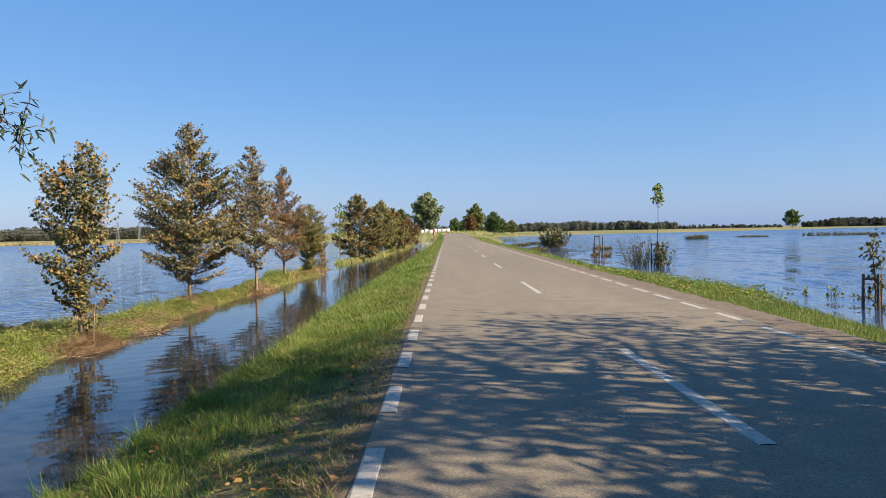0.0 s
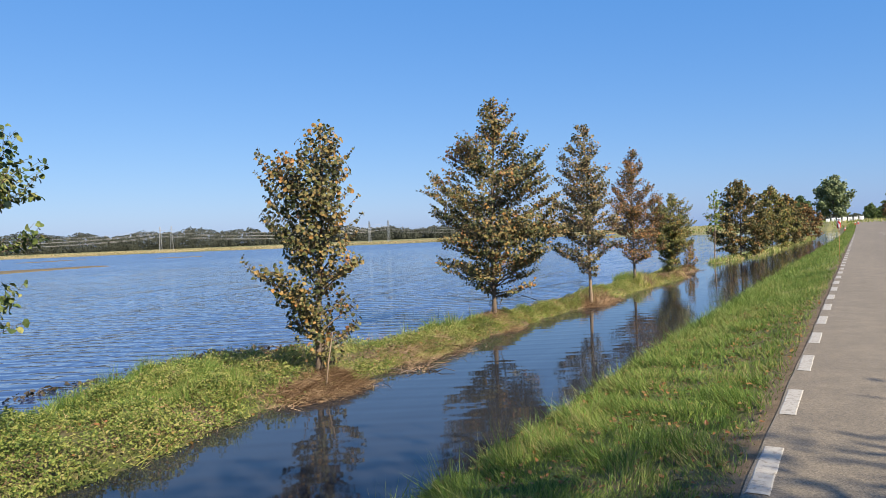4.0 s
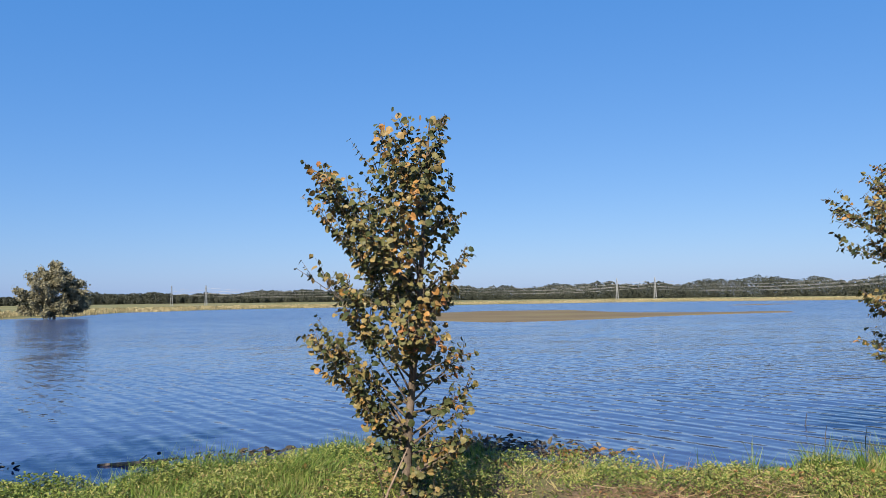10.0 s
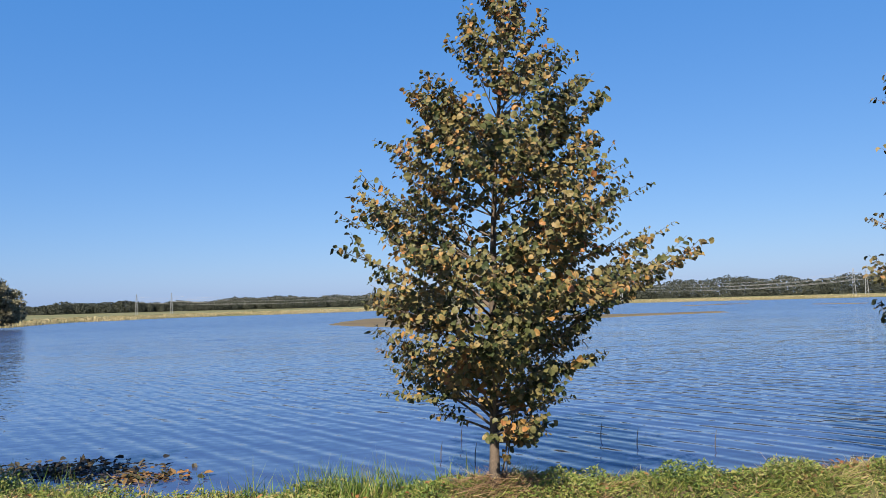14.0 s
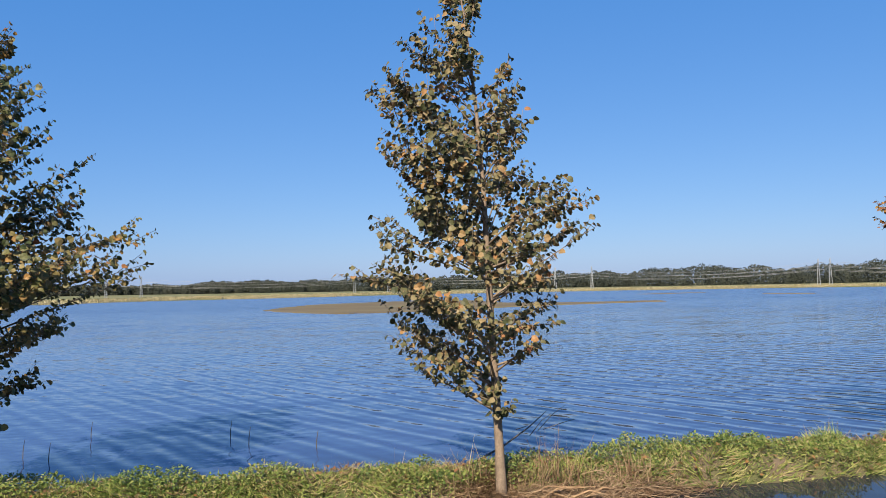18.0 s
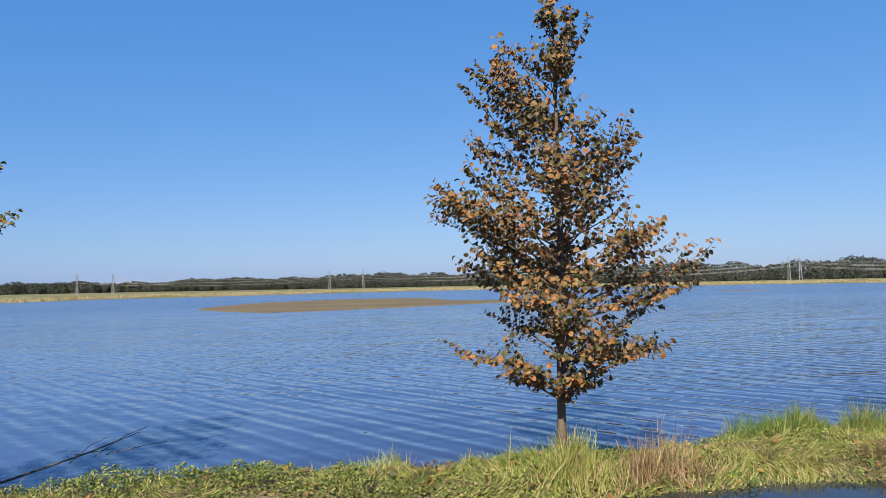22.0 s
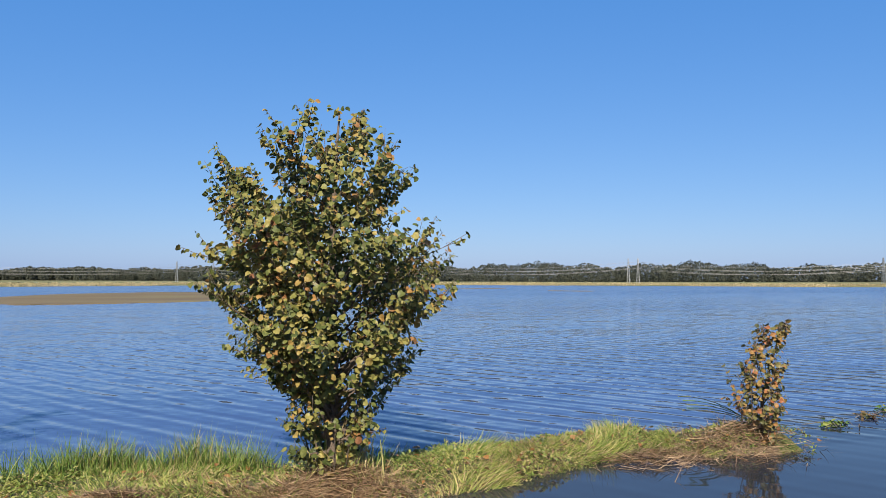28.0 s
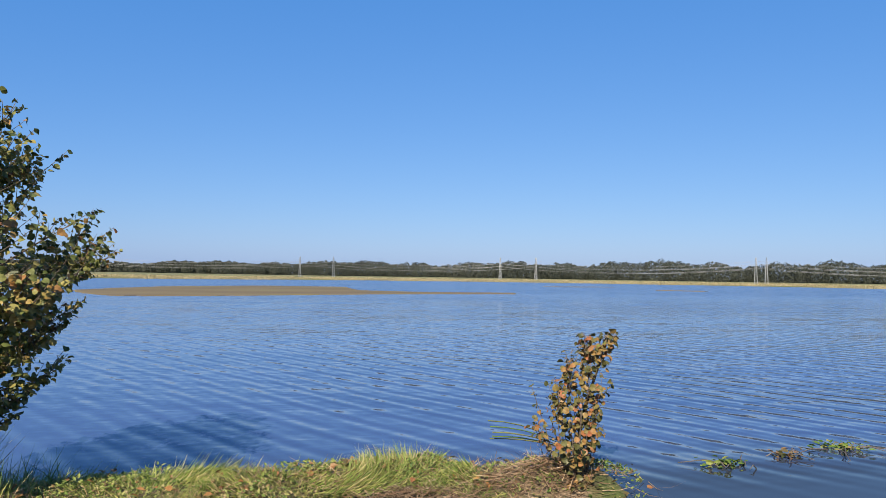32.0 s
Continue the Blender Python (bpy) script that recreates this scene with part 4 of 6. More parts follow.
# ---- far woods, reeds, mud ----
def woods(name, rows, seed, label, mat, leaf=1.05, per=240):
    """A belt of far trees: rows of (azimuth to the left, distance, height) about (0, 20), filled in between."""
    rnd = np.random.default_rng(seed)
    az, ds, hs = (np.array(c, float) for c in zip(*rows))
    cover = []
    a = az[0]
    while a < az[-1]:
        d = np.interp(a, az, ds)
        a += math.degrees(2.2 / d) * rnd.uniform(0.3, 1.7)
        d *= rnd.uniform(1.0, 1.08)
        h = np.interp(a, az, hs) * 0.9 * rnd.uniform(0.86, 1.05) * (1 + 0.1 * math.sin(a * 0.55) + 0.1 * math.sin(a * 1.7 + 1))
        r = radians(a)
        cover.append((-math.sin(r) * d, 20 + math.cos(r) * d, h, d))
    cover = np.array(cover)
    n = len(cover)
    o = np.repeat(cover, per, axis=0)
    th, ph = rnd.uniform(0, 2 * np.pi, n * per), rnd.uniform(-1, 1, n * per)
    rad = o[:, 2] * 0.3 * np.sqrt(np.maximum(0.05, 1 - ph ** 2)) * rnd.uniform(0.75, 1.1, n * per)
    pos = np.stack([o[:, 0] + rad * np.cos(th), o[:, 1] + rad * np.sin(th), -0.3 + o[:, 2] * (0.5 + 0.5 * ph)], 1)
    nrm = np.stack([np.cos(th), np.sin(th), 0.9 + ph], 1) + rnd.normal(0, 0.2, (n * per, 3))
    along = rnd.normal(0, 1, (n * per, 3)) + np.array((0, 0, -0.3))
    s = leaf * rnd.uniform(0.6, 1.3, n * per) * o[:, 3] / 700
    v, f = scatter(LEAF, LEAF_F, pos, along, nrm, s, s * 1.3)
    tagged(new(name, mesh_of(name, v, f, mat)), label, "trees", kind="stuff")


woods("far_forest", [(18, 750, 11.4), (24, 697, 11.4), (33, 600, 11.4), (44, 480, 11.8), (60, 465, 11.8), (72, 540, 11.8), (84, 555, 11.4), (96, 675, 10.6), (112, 862, 10.6), (135, 975, 10.6)], 3, "dark green forest belt beyond the flooded meadow", M_forest)
woods("far_forest", [(18.5, 780, 12.2), (33, 630, 12.2), (44, 502, 12.5), (60, 487, 12.9), (72, 562, 12.2), (84, 585, 12.2), (96, 705, 11.4), (135, 1012, 11.4)], 4, "dark green forest belt beyond the flooded meadow", M_forest)
woods("hill_forest", [(-18, 750, 6.0), (-17.2, 750, 9.5), (-14, 750, 11.0), (-9, 775, 10.0), (-3, 800, 8.0), (4, 800, 8.0)], 5, "low wooded ridge on the horizon", M_hill, 1.3)
woods("hedge_line", [(-25, 900, 3.5), (-17.5, 850, 4.0)], 6, "thin line of far bushes on the horizon", M_forest, 1.8, 24)
woods("far_forest", [(-60, 630, 9.1), (-40, 700, 9.1), (-27.6, 735, 8.8), (-26.6, 756, 7.0)], 7, "dark wood beyond the flooded meadow", M_forest)
woods("back_forest", [(135, 1300, 14), (180, 900, 13), (240, 900, 13), (300, 900, 13)], 8, "forest closing the plain behind the road", M_forest, 3.5, 20)


def reeds(name, n, where, tall, label, mat, seed, width=0.25, category="reeds"):
    rnd = np.random.default_rng(seed)
    x, y = where(rnd, n)
    z = np.maximum(height(x, y), WATER - 0.05)
    o = np.stack([x, y, z], 1)
    along = np.stack([rnd.normal(0, 0.16, n), rnd.normal(0, 0.16, n), np.ones(n)], 1)
    s = tall * rnd.uniform(0.7, 1.1, n)
    v, f = scatter(BLADE, BLADE_F, o, along, rnd.normal(0, 1, (n, 3)), s, np.full(n, width) * rnd.uniform(0.5, 1.4, n))
    return tagged(new(name, mesh_of(name, v, f, mat)), label, category, kind="stuff")


def along_shore(r0, r1, a0, a1):
    def where(rnd, n):
        a = np.radians(rnd.uniform(a0, a1, n))
        d = np.interp(a, SHORE_A[::-1], SHORE_R[::-1]) + r0 + (r1 - r0) * rnd.uniform(0, 1, n) ** 1.6
        d += 3 * np.sin(a * 23) + 2 * np.sin(a * 61)
        return -np.sin(a) * d, 20 + np.cos(a) * d
    return where


reeds("reed_bed", 34000, along_shore(0, 14, 6, 128), 0.55, "straw-coloured reed belt along the far shore", M_reed, 11, 0.14)
reeds("shore_grass", 9000, along_shore(8, 90, 6, 128), 0.45, "pale dry grass behind the far reeds", M_reed, 12, 0.9, "grass")


def flat(name, outline, z, mat, label, seed):
    """A low mud flat with a ragged edge, from a few outline corners."""
    rnd = random.Random(seed)
    pts = []
    for (x0, y0), (x1, y1) in zip(outline, outline[1:] + outline[:1]):
        for k in range(8):
            t = k / 8
            j = 0.35 if k else 0.1
            pts.append((x0 + (x1 - x0) * t + rnd.uniform(-j, j) * 1.6, y0 + (y1 - y0) * t + rnd.uniform(-j, j)))
    cx, cy = sum(p[0] for p in pts) / len(pts), sum(p[1] for p in pts) / len(pts)
    n = len(pts)
    verts = [(x, y, WATER - 0.08) for x, y in pts] + [(x + (cx - x) * 0.015, y + (cy - y) * 0.015, z) for x, y in pts]
    faces = [(i, (i + 1) % n, n + (i + 1) % n, n + i) for i in range(n)] + [tuple(range(n, 2 * n))]
    tagged(new(name, mesh_of(name, verts, faces, mat)), label, "mud", kind="structure")


flat("mud_flat", [(-80, 20.5), (-72, 23), (-63, 27.5), (-64, 33), (-69, 42), (-75, 52), (-78.5, 66), (-83.5, 67.5), (-84, 56), (-90, 50), (-112, 50), (-116, 38), (-106, 27), (-92, 22.5)], WATER + 0.045, M_mud, "brown mud flat rising out of the lake", 3)
flat("mud_bar", [(-134, 91), (-140, 106), (-144, 104), (-138, 90)], WATER + 0.05, M_mud, "thin mud bar in the lake", 4)
flat("mud_bar", [(-110, 99), (-104, 104), (-107, 106), (-113, 101)], WATER + 0.05, M_mud, "thin mud bar in the lake", 5)

# ---- power lines ----
def pylon(at, tall, turn, label):
    th = thing("pylon", at, label, "pylon", "pylons before the forest", turn=turn)
    w = tall * 0.055
    legs = []
    for sx in (-1, 1):
        for sy in (-1, 1):
            part("leg", mesh_of("leg", *tube([(sx * w, sy * w, -0.4), (sx * w * 0.25, sy * w * 0.25, tall)], [0.07, 0.05], 4), M_steel), th)
    br = []
    n = 9
    for i in range(n):
        z0, z1 = tall * i / n, tall * (i + 1) / n
        a, b = w * (1 - 0.75 * i / n), w * (1 - 0.75 * (i + 1) / n)
        for s in (-1, 1):
            br += [tube([(-a, s * a, z0), (b, s * b, z1)], [0.035, 0.035], 3), tube([(s * a, a, z0), (s * b, -b, z1)], [0.035, 0.035], 3)]
    part("bracing", mesh_of("bracing", *joined(br), M_steel), th)
    for k, z in enumerate((0.8, 0.9)):
        arm = tall * (0.13 - 0.03 * k)
        part("crossarm", mesh_of("crossarm", *joined([tube([(-arm, 0, tall * z), (0, 0, tall * z + 0.25), (arm, 0, tall * z)], [0.05, 0.07, 0.05], 4), tube([(-arm, 0, tall * z), (arm, 0, tall * z)], [0.05, 0.05], 4)]), M_steel), th)
    return th


M_cable = surface("dull_cable", [(0.3, (0.22, 0.22, 0.21)), (0.7, (0.29, 0.29, 0.28))], 2, 20, 0.6, 0.0, 0.001, 0.3)
ROUTE_1 = [(-345, -60), (-334, 47), (-291, 126), (-220, 193), (-176, 262), (-150, 345)]
ROUTE_2 = [(-338, -44), (-324, 61), (-279, 137), (-213, 192), (-168, 264), (-142, 350)]
for route in (ROUTE_1, ROUTE_2):
    tops = []
    for i, (x, y) in enumerate(route):
        a, b = route[max(0, i - 1)], route[min(len(route) - 1, i + 1)]
        turn = math.degrees(math.atan2(b[1] - a[1], b[0] - a[0])) + 90
        tall = 9.0
        pylon((x, y, float(height(x, y))), tall, turn, "slim grey lattice pylon on the far shore")
        tops.append((x, y, float(height(x, y)) + tall, radians(turn)))
    for side, low in ((-1, 2.3), (0, 0.0), (1, 2.3), (-0.75, 1.1), (0.75, 1.1)):
        line = thing("power_line", label="thin sagging cables strung between the pylons", category="cable", group="power cables")
        for (x0, y0, z0, t0), (x1, y1, z1, t1) in zip(tops, tops[1:]):
            arm, dz = 1.4, -low - 1.3
            p0 = Vector((x0 + side * arm * math.cos(t0), y0 + side * arm * math.sin(t0), z0 + dz))
            p1 = Vector((x1 + side * arm * math.cos(t1), y1 + side * arm * math.sin(t1), z1 + dz))
            pts = [p0.lerp(p1, s) - Vector((0, 0, 2.2 * 4 * s * (1 - s))) for s in np.linspace(0, 1, 9)]
            part("cable", mesh_of("cable", *tube(pts, [0.021] * 9, 3), M_cable), line)

# ---- trees and things down the road ----
M_leaf_pale = leafy("pale_far_leaf", [(0.1, (0.12, 0.16, 0.07)), (0.6, (0.19, 0.23, 0.11)), (0.95, (0.26, 0.28, 0.15))], 0.15)
BIG = [(0.0, 0.6), (0.15, 2.5), (0.35, 4.6), (0.55, 5.0), (0.75, 4.2), (0.9, 2.6), (1, 0.8)]
def far_tree(x, y, tall, prof, leaf, mat, label, seed, n=5200, name="roadside_tree"):
    k = tall / 12
    tree(name, base(x, y), tall, [(a, b * k) for a, b in prof], 30, n, leaf, mat, label, seed, 0.12, 0.3 * k, spread=0.3 * k, group="trees down the road", droop=0.2, wide=1.2)


far_tree(-5.2, 246, 13.0, BIG, 0.5, M_leaf_pale, "large round-crowned green tree beside the dyke", 41, 9000)
far_tree(-11.5, 205, 7.0, BIG, 0.45, M_leaf_willow, "dark green bushy tree near the dyke road", 42)
far_tree(12.5, 285, 10.5, BIG, 0.5, M_leaf_green, "broad green tree on the dyke", 43)
far_tree(9.8, 268, 6.0, BIG, 0.45, M_leaf_orange, "brown-leaved bush beside the road", 44)
far_tree(20.5, 300, 9.0, BIG, 0.5, M_leaf_willow, "dark tree beyond the dyke road", 45)
far_tree(6.0, 372, 6.5, BIG, 0.55, M_leaf_willow, "dark tree where the road bends away", 46)
far_tree(10.0, 380, 5.5, BIG, 0.55, M_leaf_willow, "dark tree where the road bends away", 47)
far_tree(26.0, 330, 6.5, BIG, 0.5, M_leaf_willow, "dark tree beyond the dyke road", 53)
far_tree(32.0, 350, 6.0, BIG, 0.5, M_leaf_green, "dark tree beyond the dyke road", 54)
far_tree(262, 560, 14, BIG, 1.0, M_leaf_willow, "lone round tree on the far meadow", 48, 2200)
far_tree(-112, -25.5, 8.6, [(0.0, 3.5), (0.2, 5.5), (0.4, 6.3), (0.6, 6.0), (0.8, 4.4), (0.95, 2.2), (1, 1.0)], 0.24, M_leaf_grey, "grey-green bushy willow standing in the far reeds", 49, 24000, "shore_willow")


def bulk_bag():
    verts, faces = box(0, 0, 0.5, 0.98, 0.98, 1.0, 0.14)
    th = thing("bulk_bag", label="white woven bulk bag filled with sand", category="sandbag", group="row of bulk bags")
    part("body", mesh_of("body", verts, faces, M_bag), th)
    for sx in (-1, 1):
        part("strap", mesh_of("strap", *tube([(sx * 0.4, -0.4, 0.95), (sx * 0.38, 0, 1.22), (sx * 0.4, 0.4, 0.95)], [0.03, 0.03, 0.03], 4), M_bag), th)
    return th


bag = bulk_bag()
for i in range(7):
    x, y = -6.3 + 1.32 * i, 232.0 + 0.4 * math.sin(2 * i)
    m = pose(x, y, float(height(x, y)), 0, 0, 7 * math.sin(3 * i))
    if i:
        copy_thing(bag, m)
    else:
        bag.matrix_basis = m


def cone(x, y):
    th = thing("traffic_cone", (x, y, float(height(x, y))), "red and white traffic cone on the verge", "cone", "cones")
    part("foot", mesh_of("foot", *box(0, 0, 0.02, 0.4, 0.4, 0.04, 0.02), M_red_plastic), th)
    part("body", mesh_of("body", *tube([(0, 0, 0.04), (0, 0, 0.35)], [0.16, 0.1], 14), M_red_plastic), th)
    part("sleeve", mesh_of("sleeve", *tube([(0, 0, 0.35), (0, 0, 0.55)], [0.105, 0.065], 14), M_bag), th)
    part("tip", mesh_of("tip", *tube([(0, 0, 0.55), (0, 0, 0.75)], [0.063, 0.03], 14), M_red_plastic), th)


cone(-1.4, 150.0)
cone(0.1, 166.0)
cone(0.6, 172.0)

# ---- right-hand verge: staked saplings and clumps in the water ----
def staked_sapling(x, y, tall, leaves, mat, label, seed, bush=0, stake_h=1.3, spread_r=0.35, prof=None, clear=0.72, leaf=0.13):
    th = tree("staked_sapling", (x, y, WATER - 0.3), tall + 0.3, prof or [(0.5, 0.15), (0.75, 0.3), (0.9, 0.35), (1, 0.15)], 9, leaves, leaf, mat, label, seed, clear, 0.03, group="staked saplings", spread=0.07, twigs=3, category="sapling")
    for k in range(3):
        a = k * 2.09 + 0.4
        px, py = spread_r * math.cos(a), spread_r * math.sin(a)
        part("stake", mesh_of("stake", *tube([(px, py, -0.3), (px * 0.96, py * 0.96, stake_h + 0.3)], [0.04, 0.037], 7), M_grey_wood), th)
    for k in range(3):
        a, b = k * 2.09 + 0.4, (k + 1) * 2.09 + 0.4
        p = [(spread_r * math.cos(q), spread_r * math.sin(q), stake_h + 0.18) for q in (a, b)]
        part("rail", mesh_of("rail", *tube(p, [0.028, 0.028], 4), M_grey_wood), th)
    return th


def clump(name, x, y, r, tall, n, mat, label, seed, leaf=0.1, shape=LEAF, category="plant", group="", z=None):
    """A loose bush of upright stems with leaves."""
    rnd, nr = random.Random(seed), np.random.default_rng(seed)
    th = thing(name, (x, y, WATER - 0.05 if z is None else z), label, category, group)
    stems, spots = [], []
    for i in range(max(6, n // 30)):
        a, q = rnd.uniform(0, 6.28), r * rnd.random() ** 0.6
        p = Vector((q * math.cos(a), q * math.sin(a), -0.1))
        e = p + Vector((rnd.uniform(-0.35, 0.35) * tall, rnd.uniform(-0.35, 0.35) * tall, tall * rnd.uniform(0.45, 1.05)))
        stems.append(tube([p, p.lerp(e, 0.55) + Vector((0, 0, 0.05 * tall)), e], [0.012, 0.008, 0.003], 3))
        spots += [p.lerp(e, g) for g in np.linspace(0.25, 1, 10)]
    part("stems", mesh_of("stems", *joined(stems), M_bark_pale), th)
    arr = np.array([tuple(s) for s in spots])[nr.integers(0, len(spots), n)]
    part("foliage", mesh_of("foliage", *leaves_on(arr, nr, leaf, 0.06, 0.3, shape), mat), th)
    return th


staked_sapling(11.2, 40.0, 4.3, 190, M_leaf_weed, "tall thin sapling tied to wooden stakes in flood water", 61)
clump("willow_bush", 10.4, 40.4, 0.8, 1.75, 1900, M_leaf_dull, "sparse grey-green bush standing in the flood water", 62, 0.055)
clump("willow_bush", 11.3, 39.9, 0.35, 1.4, 800, M_leaf_dull, "dark weeds round the sapling stakes", 63, 0.1)
staked_sapling(10.42, 19.2, 1.85, 210, M_leaf_dull, "dead sapling tied inside dark wooden stakes in water", 64, stake_h=0.85, spread_r=0.24, prof=[(0.1, 0.3), (0.4, 0.25), (0.6, 0.08), (1, 0.03)], clear=0.1, leaf=0.1)
staked_sapling(11.7, 57.0, 0.9, 20, M_leaf_orange, "three dark wooden stakes round a dead sapling", 65, stake_h=1.6)
clump("weed_clump", 11.7, 57.0, 0.9, 0.5, 420, M_leaf_orange, "brown weed heap at the foot of stakes", 66, 0.12)
drowned = clump("willow_bush", 12.6, 86.0, 1.3, 2.4, 2400, M_leaf_dull, "leaning half-drowned bush beside the road", 67, 0.2)
part("fallen_stem", mesh_of("fallen_stem", *tube([(-2.2, -0.3, 0.0), (-0.8, 0, 0.7), (1.2, 0.3, 1.9)], [0.09, 0.07, 0.04], 6), M_bark_pale), drowned, "bleached leaning stem")
for k, (x, y, r, h) in enumerate([(45, 133, 2.2, 1.3), (76, 149, 4.5, 1.1), (83, 150, 3.5, 0.9), (92, 152, 3.0, 0.7), (60, 146, 3.0, 0.6), (16, 76, 0.9, 0.4), (9.6, 76, 1.0, 0.5), (13, 110, 1.2, 0.5), (10.2, 100, 1.2, 0.5)]):
    clump("weed_clump", x, y, r, h * 0.75, 2600, M_leaf_dull, "olive weed clump breaking the flood water", 70 + k, 0.26, LONG, group="weed clumps in the water")
for k in range(11):
    clump("water_weed", 9.7 + 0.34 * k + 0.2 * math.sin(5 * k), 24.6 - 0.42 * k + 0.5 * math.sin(3 * k), 0.12, 0.35 + 0.12 * math.sin(2 * k), 26, M_leaf_weed, "small green weed poking out of the water", 90 + k, 0.09, group="row of weeds in the water")

# ---- grass ----
def turf(name, n, where, tall, mat, label, seed, width=0.007, lean=0.35, wind=(0, 0), keep=None, lift=0.0, category="grass", swirl=0.0):
    rnd = np.random.default_rng(seed)
    x, y = where(rnd, n)
    if keep is not None:
        k = keep(x, y) > rnd.uniform(0, 1, n)
        x, y = x[k], y[k]
    z = height(x, y)
    k = z > WATER - 0.06
    x, y, z = x[k], y[k], z[k]
    n = len(x)
    tuft = 0.65 + 0.45 * (np.sin(3.1 * x + 1.7 * y) * np.sin(2.3 * y - 1.1 * x)) + 0.3 * np.sin(9 * x + 7 * y)
    s = tall * np.clip(tuft, 0.35, 1.5) * rnd.uniform(0.55, 1.3, n)
    along = np.stack([rnd.normal(wind[0], lean, n), rnd.normal(wind[1], lean, n), np.ones(n)], 1)
    phi = 2.6 * np.sin(1.3 * x + 0.9 * y) + 2.2 * np.sin(1.9 * y - 1.1 * x + 0.7) + 1.2 * np.sin(4.1 * x + 3.3 * y)
    along[:, 0] += swirl * np.cos(phi)
    along[:, 1] += swirl * np.sin(phi)
    o = np.stack([x, y, z - 0.01 + lift], 1)
    v, f = scatter(BLADE, BLADE_F, o, along, rnd.normal(0, 1, (n, 3)), s, width * rnd.uniform(0.6, 1.5, n))
    return tagged(new(name, mesh_of(name, v, f, mat)), label, category, kind="stuff")


def left_verge(y0, y1, inner=-0.55):
    def where(rnd, n):
        y = rnd.uniform(y0, y1, n)
        lw = np.interp(y, [0, 25, 48, 90, 140, 400], [-2.95, -2.95, -2.75, -2.4, -2.0, -2.0]) - 0.15
        return inner + (lw - inner) * rnd.uniform(0, 1, n) ** 0.85 + drift(y), y
    return where


def right_verge(y0, y1):
    def where(rnd, n):
        y = rnd.uniform(y0, y1, n)
        rw = np.interp(y, [0, 14, 20, 24, 27, 32, 40, 65, 130], [8.0, 8.0, 8.8, 9.5, 9.6, 8.4, 8.2, 8.4, 8.6]) + 0.1
        return 5.2 + (rw - 5.2) * rnd.uniform(0, 1, n) + drift(y), y
    return where


def on_bank(y0, y1, a=0.0, b=1.0):
    def where(rnd, n):
        y = rnd.uniform(y0, y1, n)
        e, f = np.interp(y, NEAR_Y, NEAR_X), np.interp(y, FAR_Y, FAR_X) + 0.5
        return e + (f - e) * (a + (b - a) * rnd.uniform(-0.02, 1.02, n)), y
    return where


def worn_edge(x, y):
    u = x - drift(y)
    bare = np.clip((11.0 - y) / 4.0, 0, 1)
    return np.clip((-0.42 - 0.8 * bare - u) / (0.5 + 0.8 * bare), 0.25 - 0.17 * bare, 1) * np.clip(0.8 + 0.35 * wob(x, y), 0.3, 1)


turf("verge_grass", 105000, left_verge(3.5, 15), 0.14, M_grass, "long green grass on the road verge", 1, 0.006, 0.45, (-0.15, 0.1), worn_edge, swirl=0.5)
turf("verge_grass", 80000, left_verge(15, 34), 0.14, M_grass, "long green grass on the road verge", 2, 0.008, 0.45, (-0.15, 0.1), worn_edge, swirl=0.5)
turf("verge_grass", 42000, left_verge(34, 80), 0.16, M_grass, "long green grass on the road verge", 3, 0.014, 0.4, (-0.15, 0.1), worn_edge)
turf("verge_grass", 16000, left_verge(80, 230), 0.2, M_grass, "long green grass on the road verge", 4, 0.04, 0.4)
turf("water_edge_grass", 9000, lambda r, n: ((lambda y: (np.interp(y, [0, 25, 48], [-2.95, -2.95, -2.75]) + drift(y) + r.normal(0.25, 0.22, n), y))(r.uniform(4, 48, n))), 0.3, M_grass, "taller grass hanging over the ditch edge", 5, 0.007, 0.5, (-0.45, 0.1))
turf("short_grass", 26000, left_verge(3.0, 13), 0.06, M_grass, "short trodden grass at the asphalt edge", 19, 0.005, 0.8, keep=lambda x, y: np.clip(0.55 + 0.5 * wob(1.3 * x, 1.1 * y), 0.1, 1), swirl=0.6)
turf("verge_litter", 36000, left_verge(2.8, 11), 0.07, M_straw, "dry stalks and leaf litter on the trodden verge", 20, 0.006, 2.0, keep=lambda x, y: np.clip((x - drift(y) + 1.9 + 0.4 * wob(x, y)) / 0.7, 0, 1))
turf("verge_litter", 60000, left_verge(3.5, 34, -0.62), 0.075, M_straw, "dry stalks and leaf litter at the asphalt edge", 6, 0.006, 1.6, keep=lambda x, y: np.clip((x - drift(y) + 1.75 + 0.25 * wob(x, y)) / 0.8, 0, 1))
turf("long_grass", 15000, left_verge(3.5, 22, -1.5), 0.3, M_grass, "long dark tufts in the verge grass", 18, 0.006, 0.5, (-0.3, 0.2), keep=lambda x, y: (np.sin(2.3 * x + 1.1 * y) * np.sin(1.7 * y - 0.8 * x) + 0.3 * wob(3 * x, 2 * y) > 0.15) * 1.0, swirl=0.9)
turf("verge_grass", 70000, right_verge(7, 34), 0.15, M_grass, "green grass between road and flooded meadow", 7, 0.009, 0.4, keep=lambda x, y: np.clip((x - drift(y) - 5.15 - 0.25 * wob(x, y)) / 0.5, 0.03, 1))
turf("verge_grass", 20000, right_verge(34, 160), 0.2, M_grass, "green grass between road and flooded meadow", 8, 0.03, 0.4)


def field(y0, y1, x0, x1):
    return lambda r, n: (r.uniform(x0, x1, n), r.uniform(y0, y1, n))


